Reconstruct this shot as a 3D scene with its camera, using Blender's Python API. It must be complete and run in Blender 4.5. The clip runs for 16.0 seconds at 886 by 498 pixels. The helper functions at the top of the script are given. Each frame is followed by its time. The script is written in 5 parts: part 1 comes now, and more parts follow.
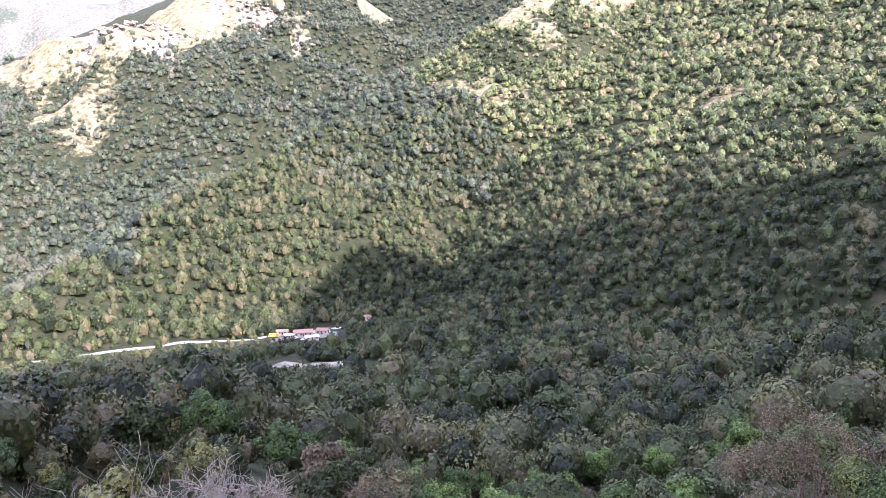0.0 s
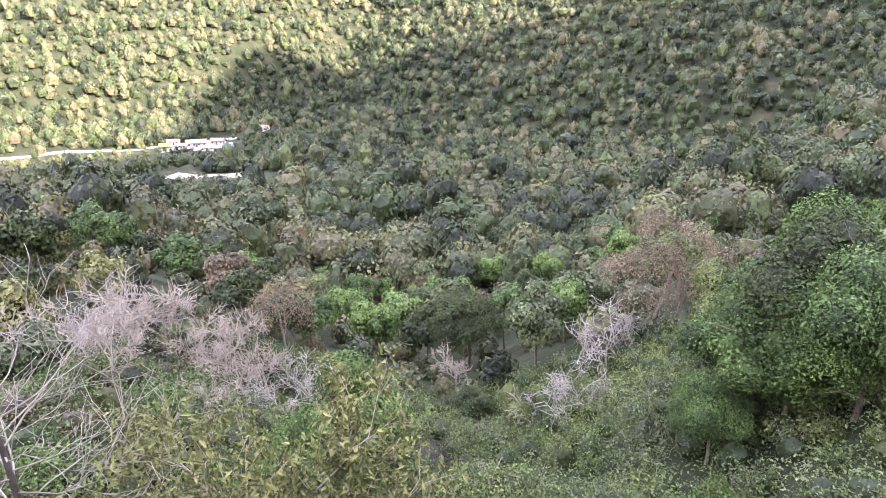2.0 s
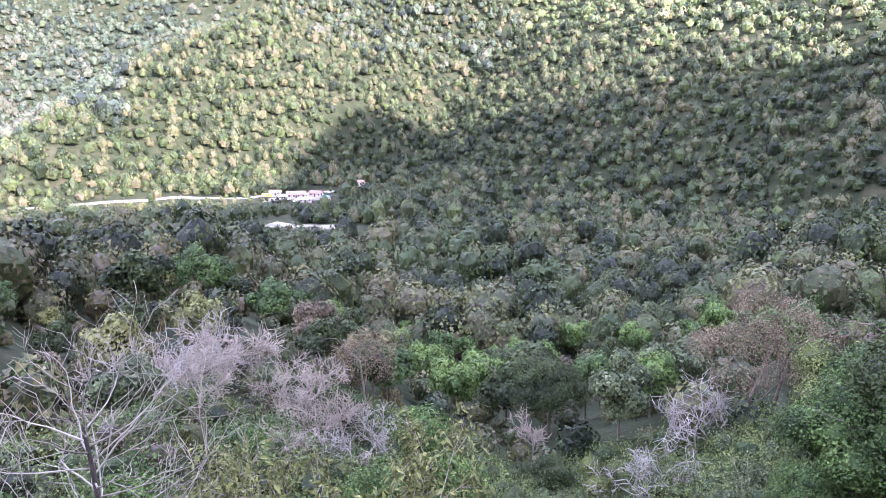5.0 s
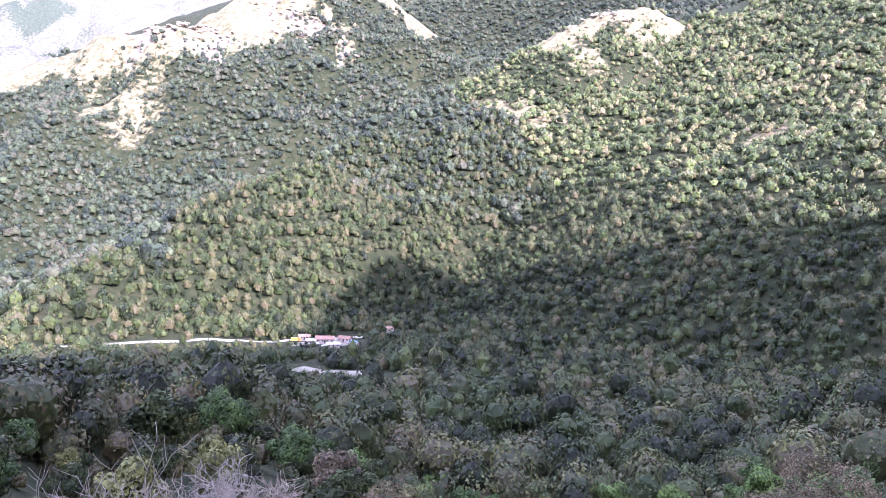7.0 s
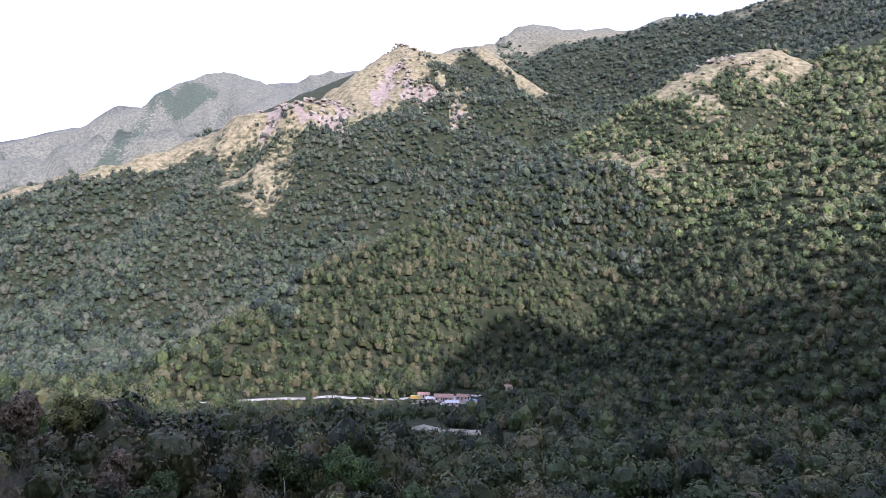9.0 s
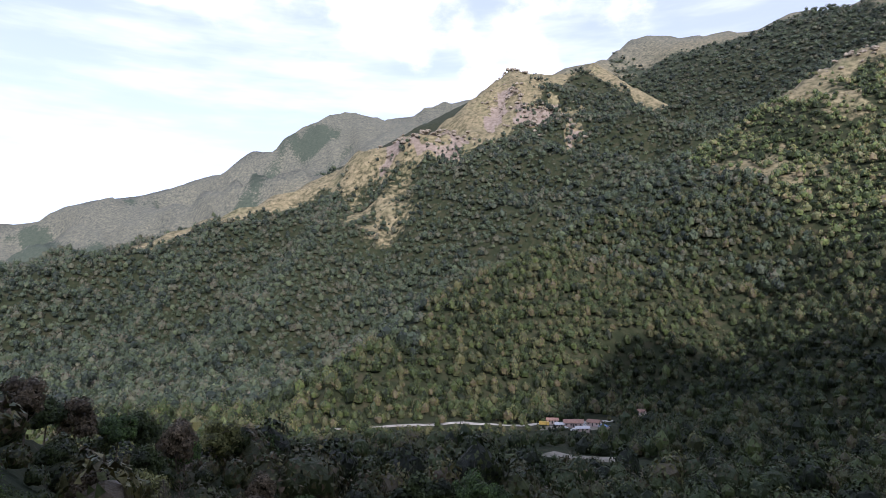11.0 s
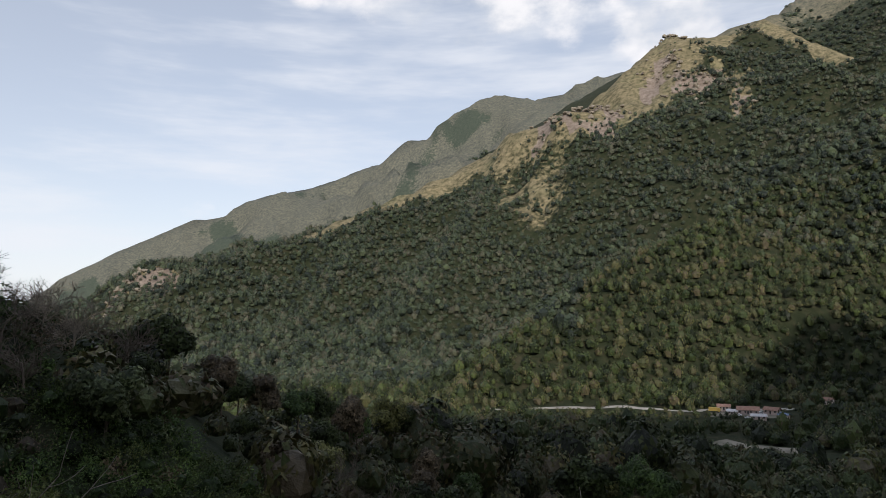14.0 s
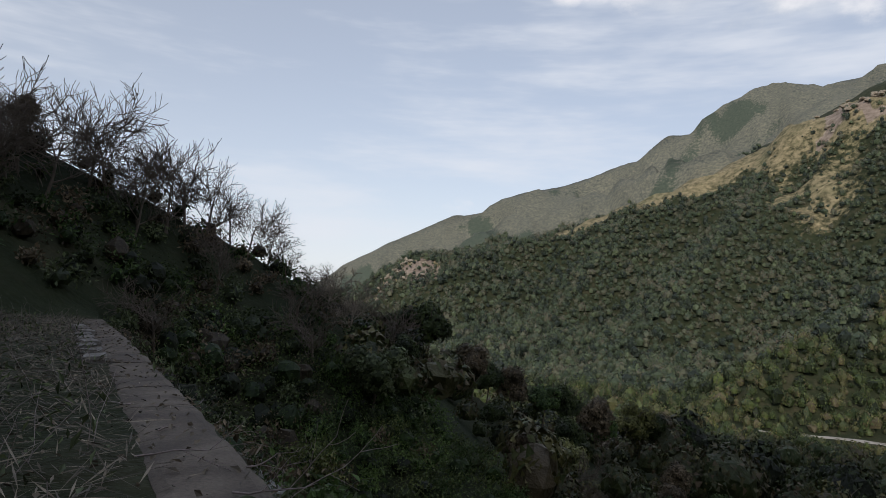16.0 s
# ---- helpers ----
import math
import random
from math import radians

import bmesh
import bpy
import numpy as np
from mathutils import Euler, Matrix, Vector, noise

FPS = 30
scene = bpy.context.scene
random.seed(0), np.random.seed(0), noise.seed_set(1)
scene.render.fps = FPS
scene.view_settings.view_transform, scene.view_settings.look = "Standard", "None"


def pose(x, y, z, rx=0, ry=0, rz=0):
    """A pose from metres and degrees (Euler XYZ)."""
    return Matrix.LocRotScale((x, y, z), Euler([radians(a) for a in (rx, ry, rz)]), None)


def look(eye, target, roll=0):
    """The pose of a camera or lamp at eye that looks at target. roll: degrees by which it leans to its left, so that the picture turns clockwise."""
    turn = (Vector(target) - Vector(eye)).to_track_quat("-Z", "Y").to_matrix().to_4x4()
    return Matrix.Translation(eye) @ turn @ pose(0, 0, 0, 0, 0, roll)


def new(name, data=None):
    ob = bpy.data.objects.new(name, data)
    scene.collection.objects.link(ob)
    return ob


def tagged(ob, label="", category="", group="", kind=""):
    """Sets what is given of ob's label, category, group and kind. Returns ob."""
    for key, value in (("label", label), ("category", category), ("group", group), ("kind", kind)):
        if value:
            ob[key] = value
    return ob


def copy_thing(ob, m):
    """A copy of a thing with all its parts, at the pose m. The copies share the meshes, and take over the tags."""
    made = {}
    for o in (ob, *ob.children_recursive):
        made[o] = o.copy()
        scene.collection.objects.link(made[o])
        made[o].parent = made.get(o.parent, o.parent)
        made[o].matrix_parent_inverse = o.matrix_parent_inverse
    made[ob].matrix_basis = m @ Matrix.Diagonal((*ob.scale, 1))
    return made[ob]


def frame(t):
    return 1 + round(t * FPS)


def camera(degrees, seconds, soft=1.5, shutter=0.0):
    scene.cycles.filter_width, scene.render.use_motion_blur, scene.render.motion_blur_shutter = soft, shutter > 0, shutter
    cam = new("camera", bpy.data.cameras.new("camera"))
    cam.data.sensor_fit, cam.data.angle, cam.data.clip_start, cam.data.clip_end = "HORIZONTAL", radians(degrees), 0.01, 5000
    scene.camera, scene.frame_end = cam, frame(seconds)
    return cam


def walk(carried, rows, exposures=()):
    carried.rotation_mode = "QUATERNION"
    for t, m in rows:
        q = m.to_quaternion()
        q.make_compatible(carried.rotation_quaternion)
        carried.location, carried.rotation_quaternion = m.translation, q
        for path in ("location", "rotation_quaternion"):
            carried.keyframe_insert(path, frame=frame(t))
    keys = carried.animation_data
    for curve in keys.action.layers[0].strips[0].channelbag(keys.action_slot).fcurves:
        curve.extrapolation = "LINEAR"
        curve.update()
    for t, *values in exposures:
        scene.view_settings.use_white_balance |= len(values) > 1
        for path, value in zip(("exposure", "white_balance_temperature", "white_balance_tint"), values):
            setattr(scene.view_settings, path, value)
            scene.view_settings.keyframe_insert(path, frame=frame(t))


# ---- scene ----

# the camera stands on one spot beside a hillside path and turns: seconds, turn to the left, tilt, roll
EYE = Vector((0.0, 0.0, 1.6))
TURNS = [
    (0, -0.00, -1.62, -2.06),
    (0.5, 0.11, -3.99, -1.23),
    (1, 0.08, -9.48, -0.49),
    (1.5, -2.26, -14.32, -1.25),
    (2, -8.16, -17.89, -0.19),
    (2.5, -6.95, -21.55, -0.65),
    (3, -6.46, -23.01, 0.38),
    (3.5, -5.53, -23.65, 0.83),
    (4, -3.91, -20.54, 0.65),
    (4.5, -1.38, -16.07, 0.88),
    (4.7, -0.94, -14.71, 1.00),
    (7, 2.39, -0.19, 2.23),
    (7.5, 3.89, 2.97, 2.25),
    (8, 7.16, 3.45, 1.17),
    (8.2, 8.68, 3.78, 1.16),
    (10.3, 17.41, 5.54, 0.49),
    (10.5, 18.81, 6.03, 0.34),
    (11, 22.93, 6.47, -0.58),
    (11.5, 26.29, 6.60, -1.90),
    (12, 27.56, 8.35, -1.66),
    (12.5, 28.72, 8.87, -1.90),
    (13, 32.40, 8.26, -1.36),
    (13.5, 34.04, 7.29, -0.69),
    (14, 36.30, 5.12, -0.99),
    (14.5, 40.54, 5.56, -0.54),
    (15, 47.65, 4.83, 0.78),
    (15.5, 53.80, 4.73, 1.22),
    (16, 57.85, 4.54, 2.96)
]


def toward(turn, tilt, dist=1.0):
    """The point at that turn to the left of north and that tilt, dist metres from the eye in plan."""
    a, e = radians(turn), radians(tilt)
    return Vector((-math.sin(a) * dist, math.cos(a) * dist, EYE.z + math.tan(e) * dist))


cam = camera(67.5, 16.0, soft=0.8)
walk(cam, [(t, look(EYE, toward(a, e), r)) for t, a, e, r in TURNS],
     exposures=[(0.0, 2.12, 5850, 35), (1.0, 2.4, 6000, 34), (2.0, 3.2, 6400, 31), (3.0, 3.45, 6600, 30), (4.0, 3.5, 6500, 31), (4.7, 3.1, 5750, 34), (7.0, 2.25, 5500, 40),
                (8.2, 1.45, 5500, 34), (10.5, 0.42, 5700, 24), (12.5, -0.2, 6200, 16), (14.5, -0.45, 6400, 13), (16.0, -0.55, 6300, 13)])

# ---- light: clear hazy sky with cumulus and thin veils, sun behind on the right ----
SUN_TURN, SUN_TILT = -140.0, 22.0
OVERHEAD = (3.6, 4.3, 5.6)
HAZE, VEIL, CLOUD_LOW, CLOUD_TOP = (8.1, 8.4, 8.7), (7.6, 7.9, 8.2), (6.0, 6.4, 6.8), (8.5, 8.5, 8.5)
CLOUDS = [(44, 27.5, 3.5), (40, 27, 5), (36, 25, 6), (34, 22.5, 4), (31, 26.5, 6), (26, 27.5, 5.5), (19, 30, 8), (15.5, 22.6, 4), (18.5, 22.4, 3.2), (51, 27.5, 2), (48, 26, 1.6), (8, 29, 8), (-5, 30, 8), (-100, 40, 20), (150, 35, 18), ]
world = bpy.data.worlds.new("sky")
scene.world = world
world.use_nodes = True
wn, wl = world.node_tree.nodes, world.node_tree.links
wn.clear()
w_out = wn.new("ShaderNodeOutputWorld")
w_bg = wn.new("ShaderNodeBackground")
w_bg.inputs["Strength"].default_value = 0.15
w_sky = wn.new("ShaderNodeTexSky")
w_sky.sky_type = "NISHITA"
w_sky.sun_disc = False
w_sky.sun_elevation = radians(SUN_TILT)
w_sky.sun_rotation = radians(-SUN_TURN)
w_sky.altitude = 800
w_sky.dust_density = 1.6


def w_math(op, a, b=0.0, c=None):
    n = wn.new("ShaderNodeMath")
    n.operation = op
    for sock, v in zip(n.inputs, (a, b) if c is None else (a, b, c)):
        if isinstance(v, (int, float)):
            sock.default_value = v
        else:
            wl.new(v, sock)
    return n.outputs[0]


def w_vec(op, a, b):
    n = wn.new("ShaderNodeVectorMath")
    n.operation = op
    for sock, v in zip(n.inputs, (a, b)):
        if isinstance(v, tuple):
            sock.default_value = v
        else:
            wl.new(v, sock)
    return n.outputs["Value"] if op == "DOT_PRODUCT" else n.outputs["Vector"]


def w_steps(v, lo, hi):
    n = wn.new("ShaderNodeMapRange")
    n.interpolation_type = "SMOOTHSTEP"
    wl.new(v, n.inputs[0])
    n.inputs[1].default_value, n.inputs[2].default_value = lo, hi
    return n.outputs[0]


def w_noise(vec, scale, detail, rough=0.55):
    n = wn.new("ShaderNodeTexNoise")
    n.inputs["Scale"].default_value, n.inputs["Detail"].default_value, n.inputs["Roughness"].default_value = scale, detail, rough
    wl.new(vec, n.inputs["Vector"])
    return n.outputs["Fac"]


def w_mix(fac, a, b):
    n = wn.new("ShaderNodeMix")
    n.data_type = "RGBA"
    for sock, v in ((n.inputs[0], fac), (n.inputs[6], a), (n.inputs[7], b)):
        if isinstance(v, tuple):
            sock.default_value = (*v, 1)
        else:
            wl.new(v, sock)
    return n.outputs[2]


w_dir = wn.new("ShaderNodeTexCoord").outputs["Generated"]
w_sep = wn.new("ShaderNodeSeparateXYZ")
wl.new(w_dir, w_sep.inputs[0])
w_up = w_math("MAXIMUM", w_sep.outputs[2], 0.0)
# a white haze towards the horizon, thin drawn-out veils above it
w_haze = w_math("POWER", w_math("SUBTRACT", 1.0, w_up), 5.0)
w_col = w_mix(w_math("MULTIPLY_ADD", w_haze, 0.5, 0.36), w_sky.outputs[0], HAZE)
w_veil = w_noise(w_vec("MULTIPLY", w_dir, (2.2, 2.2, 13.0)), 1.0, 5.0, 0.6)
w_col = w_mix(w_math("MULTIPLY", w_steps(w_veil, 0.42, 0.72), 0.75), w_col, VEIL)
# clearer, deeper sky overhead
w_col = w_mix(w_math("MULTIPLY", w_steps(w_up, 0.48, 0.8), 0.9), w_col, OVERHEAD)
# cumulus: heaps round a few directions, with billowed edges
w_puff = w_noise(w_vec("MULTIPLY", w_dir, (1.0, 1.0, 1.6)), 6.0, 9.0, 0.56)
w_heap = None
for turn, tilt, wide in CLOUDS:
    c = (toward(turn, tilt) - EYE).normalized()
    near = w_vec("DOT_PRODUCT", w_dir, tuple(c))
    g = w_math("SUBTRACT", 1.0, w_math("DIVIDE", w_math("SUBTRACT", 1.0, near), 1 - math.cos(radians(wide))))
    w_heap = g if w_heap is None else w_math("MAXIMUM", w_heap, g)
w_shape = w_math("ADD", w_math("MULTIPLY", w_math("MAXIMUM", w_heap, -1.0), 0.55), w_math("MULTIPLY", w_math("SUBTRACT", w_puff, 0.53), 3.4))
w_mask = w_steps(w_shape, -0.05, 0.6)
w_lit = w_mix(w_steps(w_puff, 0.40, 0.62), CLOUD_LOW, CLOUD_TOP)
w_col = w_mix(w_mask, w_col, w_lit)
wl.new(w_col, w_bg.inputs[0])
wl.new(w_bg.outputs[0], w_out.inputs[0])

sun = new("sun", bpy.data.lights.new("sun", "SUN"))
sun.data.energy = 4.3
sun.data.angle = radians(0.9)
sun.data.color = (1.0, 0.94, 0.84)
sun.matrix_world = look(toward(SUN_TURN, SUN_TILT, 100), EYE)

# ---- materials ----
def material(name):
    m = bpy.data.materials.new(name)
    m.use_nodes = True
    nt = m.node_tree
    return m, nt, nt.nodes["Principled BSDF"]


def add(nt, kind, **values):
    n = nt.nodes.new("ShaderNode" + kind)
    for k, v in values.items():
        n.inputs[k.replace("_", " ")].default_value = v
    return n


def noise_node(nt, scale, detail=4.0, rough=0.55, coords=None):
    n = add(nt, "TexNoise", Scale=scale, Detail=detail, Roughness=rough)
    nt.links.new((coords or object_coords(nt)), n.inputs["Vector"])
    return n.outputs["Fac"]


def object_coords(nt):
    for n in nt.nodes:
        if n.bl_idname == "ShaderNodeTexCoord":
            return n.outputs["Object"]
    return nt.nodes.new("ShaderNodeTexCoord").outputs["Object"]


def ramp(nt, fac, stops, constant=False):
    n = nt.nodes.new("ShaderNodeValToRGB")
    e = n.color_ramp.elements
    while len(e) < len(stops):
        e.new(0.5)
    for el, (p, c) in zip(e, stops):
        el.position, el.color = p, (*c, 1)
    if constant:
        n.color_ramp.interpolation = "CONSTANT"
    nt.links.new(fac, n.inputs[0])
    return n.outputs[0]


def mix(nt, fac, a, b, how="MIX"):
    n = nt.nodes.new("ShaderNodeMix")
    n.data_type, n.blend_type = "RGBA", how
    for sock, v in ((n.inputs[0], fac), (n.inputs[6], a), (n.inputs[7], b)):
        if isinstance(v, (int, float)):
            sock.default_value = v
        elif isinstance(v, tuple):
            sock.default_value = (*v, 1)
        else:
            nt.links.new(v, sock)
    return n.outputs[2]


def arith(nt, op, a, b=0.0):
    n = nt.nodes.new("ShaderNodeMath")
    n.operation = op
    for sock, v in zip(n.inputs, (a, b)):
        if isinstance(v, (int, float)):
            sock.default_value = v
        else:
            nt.links.new(v, sock)
    return n.outputs[0]


def steps(nt, v, lo, hi):
    n = nt.nodes.new("ShaderNodeMapRange")
    n.interpolation_type = "SMOOTHSTEP"
    nt.links.new(v, n.inputs[0])
    n.inputs[1].default_value, n.inputs[2].default_value = lo, hi
    return n.outputs[0]


def bump(nt, bsdf, height, strength, dist):
    n = add(nt, "Bump", Strength=strength, Distance=dist)
    nt.links.new(height, n.inputs["Height"])
    nt.links.new(n.outputs[0], bsdf.inputs["Normal"])


def attribute(nt, name):
    n = nt.nodes.new("ShaderNodeAttribute")
    n.attribute_name = name
    return n.outputs["Fac"]


def surface(name, colours, scale, fine, rough=0.9, relief=0.4, depth=0.02, metal=0.0, rand=0.0):
    """A rough surface whose colour drifts between the given ones at two scales."""
    m, nt, p = material(name)
    a = noise_node(nt, scale)
    b = noise_node(nt, fine, 6.0, 0.65)
    c = ramp(nt, a, [(0.3 + 0.4 * i / max(1, len(colours) - 1), k) for i, k in enumerate(colours)])
    c = mix(nt, 0.45, c, ramp(nt, b, [(0.3, (0.25, 0.25, 0.25)), (0.7, (0.85, 0.85, 0.85))]), "OVERLAY")
    if rand:
        info = nt.nodes.new("ShaderNodeObjectInfo")
        c = mix(nt, rand, c, ramp(nt, info.outputs["Random"], [(0, (0.2, 0.2, 0.2)), (1, (0.8, 0.8, 0.8))]), "OVERLAY")
    nt.links.new(c, p.inputs["Base Color"])
    p.inputs["Roughness"].default_value = rough
    p.inputs["Metallic"].default_value = metal
    bump(nt, p, b, relief, depth)
    return m


def foliage(name, palette, grain, by="tint", gloss=0.5, thin=0.0, mottle=0.75):
    """Leaves: each tree or leaf takes its colour from the palette by its own number, with a fine mottle."""
    m, nt, p = material(name)
    if by == "tint":
        v = attribute(nt, "tint")
    elif by == "island":
        v = nt.nodes.new("ShaderNodeNewGeometry").outputs["Random Per Island"]
    else:
        v = nt.nodes.new("ShaderNodeObjectInfo").outputs["Random"]
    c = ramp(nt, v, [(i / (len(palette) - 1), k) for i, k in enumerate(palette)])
    g = noise_node(nt, grain, 3.0, 0.7)
    c = mix(nt, mottle, c, ramp(nt, g, [(0.32, (0.2, 0.2, 0.2)), (0.68, (0.8, 0.8, 0.8))]), "OVERLAY")
    nt.links.new(c, p.inputs["Base Color"])
    p.inputs["Roughness"].default_value = gloss
    p.inputs["Specular IOR Level"].default_value = 0.2
    if thin:
        t = nt.nodes.new("ShaderNodeBsdfTranslucent")
        nt.links.new(c, t.inputs[0])
        s = nt.nodes.new("ShaderNodeMixShader")
        s.inputs[0].default_value = thin
        nt.links.new(p.outputs[0], s.inputs[1])
        nt.links.new(t.outputs[0], s.inputs[2])
        nt.links.new(s.outputs[0], nt.nodes["Material Output"].inputs[0])
    else:
        bump(nt, p, g, 0.6, 0.4 / grain)
    return m


def ground_material():
    """Forest soil, dry grass and weathered rock; the cover number of the ground says which."""
    m, nt, p = material("hill_ground")
    cover = attribute(nt, "cover")
    big = noise_node(nt, 0.012, 6.0, 0.6)
    mid = noise_node(nt, 0.09, 8.0, 0.65)
    fine = noise_node(nt, 1.7, 8.0, 0.7)
    soil = ramp(nt, mid, [(0.3, (0.016, 0.022, 0.010)), (0.5, (0.028, 0.034, 0.016)), (0.7, (0.06, 0.052, 0.03))])
    grass = ramp(nt, big, [(0.3, (0.13, 0.12, 0.07)), (0.5, (0.20, 0.17, 0.105)), (0.7, (0.16, 0.15, 0.085))])
    grass = mix(nt, 0.8, grass, ramp(nt, mid, [(0.35, (0.12, 0.14, 0.10)), (0.65, (0.82, 0.78, 0.74))]), "OVERLAY")
    # beyond 2300 m grass and soil grey over: distance haze put into their colour
    far_haze = ramp(nt, mid, [(0.3, (0.06, 0.07, 0.06)), (0.5, (0.125, 0.125, 0.098)), (0.7, (0.20, 0.185, 0.135))])
    grass = mix(nt, attribute(nt, "far_haze"), grass, far_haze)
    soil = mix(nt, attribute(nt, "far_haze"), soil, ramp(nt, mid, [(0.3, (0.045, 0.06, 0.045)), (0.7, (0.085, 0.098, 0.072))]))
    rock = ramp(nt, mid, [(0.3, (0.13, 0.10, 0.08)), (0.55, (0.25, 0.20, 0.16)), (0.75, (0.34, 0.28, 0.23))])
    j = arith(nt, "ADD", cover, arith(nt, "MULTIPLY", arith(nt, "SUBTRACT", mid, 0.5), 0.9))
    c = mix(nt, steps(nt, j, 0.35, 0.65), soil, grass)
    c = mix(nt, steps(nt, j, 1.35, 1.65), c, rock)
    c = mix(nt, 0.4, c, ramp(nt, fine, [(0.3, (0.25, 0.25, 0.25)), (0.7, (0.75, 0.75, 0.75))]), "OVERLAY")
    nt.links.new(c, p.inputs["Base Color"])
    p.inputs["Roughness"].default_value = 0.95
    p.inputs["Specular IOR Level"].default_value = 0.15
    bump(nt, p, mid, 0.5, 3.0)
    return m


MAT_GROUND = ground_material()
WOODS = [(0.0109, 0.0158, 0.0064), (0.0418, 0.0595, 0.0207), (0.0199, 0.031, 0.0126), (0.0752, 0.097, 0.0305), (0.0345, 0.0494, 0.0207), (0.0906, 0.0896, 0.0403), (0.03, 0.0444, 0.0188), (0.106, 0.0821, 0.05), (0.0571, 0.0803, 0.0278), (0.1287, 0.1265, 0.0475)]
# forest palette nearly doubled: the side valley's sunlit haze put into leaf colour
LIT_WOODS = [(0.0212, 0.0298, 0.012), (0.0812, 0.1116, 0.0389), (0.0387, 0.0582, 0.0238), (0.1463, 0.1823, 0.0576), (0.067, 0.0927, 0.0389), (0.1762, 0.1682, 0.0762), (0.0583, 0.0833, 0.0355), (0.2061, 0.1541, 0.0946), (0.1111, 0.1508, 0.0524), (0.2502, 0.2373, 0.0897)]
# paler, bluer greens: distance haze put into the leaf colour of far slopes
HAZED_WOODS = [(0.0207, 0.0283, 0.0212), (0.0557, 0.0742, 0.0432), (0.031, 0.0451, 0.0303), (0.0835, 0.1055, 0.053), (0.0462, 0.0627, 0.0401), (0.0954, 0.0978, 0.0605), (0.0406, 0.0573, 0.0378), (0.1034, 0.0895, 0.0659)]
MAT_HAZED_WOODS = foliage("hazed_forest_leaves", HAZED_WOODS, 0.6, mottle=0.35)
MAT_WOODS = foliage("forest_leaves", WOODS, 1.2, mottle=0.5)
# WOODS browned and darkened: the near spur's shade put into the colour
SHADED_BROWN_WOODS = [(round(r * 0.95, 4), round(g * 0.86, 4), round(b * 0.85, 4)) for r, g, b in WOODS]
MAT_SHADED_BROWN_WOODS = foliage("shaded_brown_forest_leaves", SHADED_BROWN_WOODS, 1.2, mottle=0.5)
MAT_LIT_WOODS = foliage("lit_forest_leaves", LIT_WOODS, 0.9, mottle=0.45)
MAT_ROCK = surface("weathered_rock", [(0.13, 0.108, 0.08), (0.21, 0.178, 0.135), (0.28, 0.243, 0.19)], 0.12, 1.2, 0.95, 0.8, 0.4)

# ---- the ground: one sheet from the path to the far mountains ----
GRID = np.random.default_rng(5).random((256, 256))


def value_noise(x, y):
    xi, yi = np.floor(x).astype(int), np.floor(y).astype(int)
    fx, fy = x - xi, y - yi
    fx, fy = fx * fx * (3 - 2 * fx), fy * fy * (3 - 2 * fy)
    g = lambda a, b: GRID[a % 256, b % 256]
    return (g(xi, yi) * (1 - fx) + g(xi + 1, yi) * fx) * (1 - fy) + (g(xi, yi + 1) * (1 - fx) + g(xi + 1, yi + 1) * fx) * fy - 0.5


def fbm(x, y, size, octaves=4, ridged=False):
    out, amp = 0.0, 1.0
    for k in range(octaves):
        v = value_noise(x / size + 17.3 * k, y / size - 9.1 * k)
        out = out + amp * ((0.25 - np.abs(v)) * 2 if ridged else v)
        size, amp = size * 0.5, amp * 0.5
    return out


def crest(*points):
    """A crest line from (turn, tilt, distance) as it shows from the path."""
    return np.array([toward(a, e, d) for a, e, d in points])


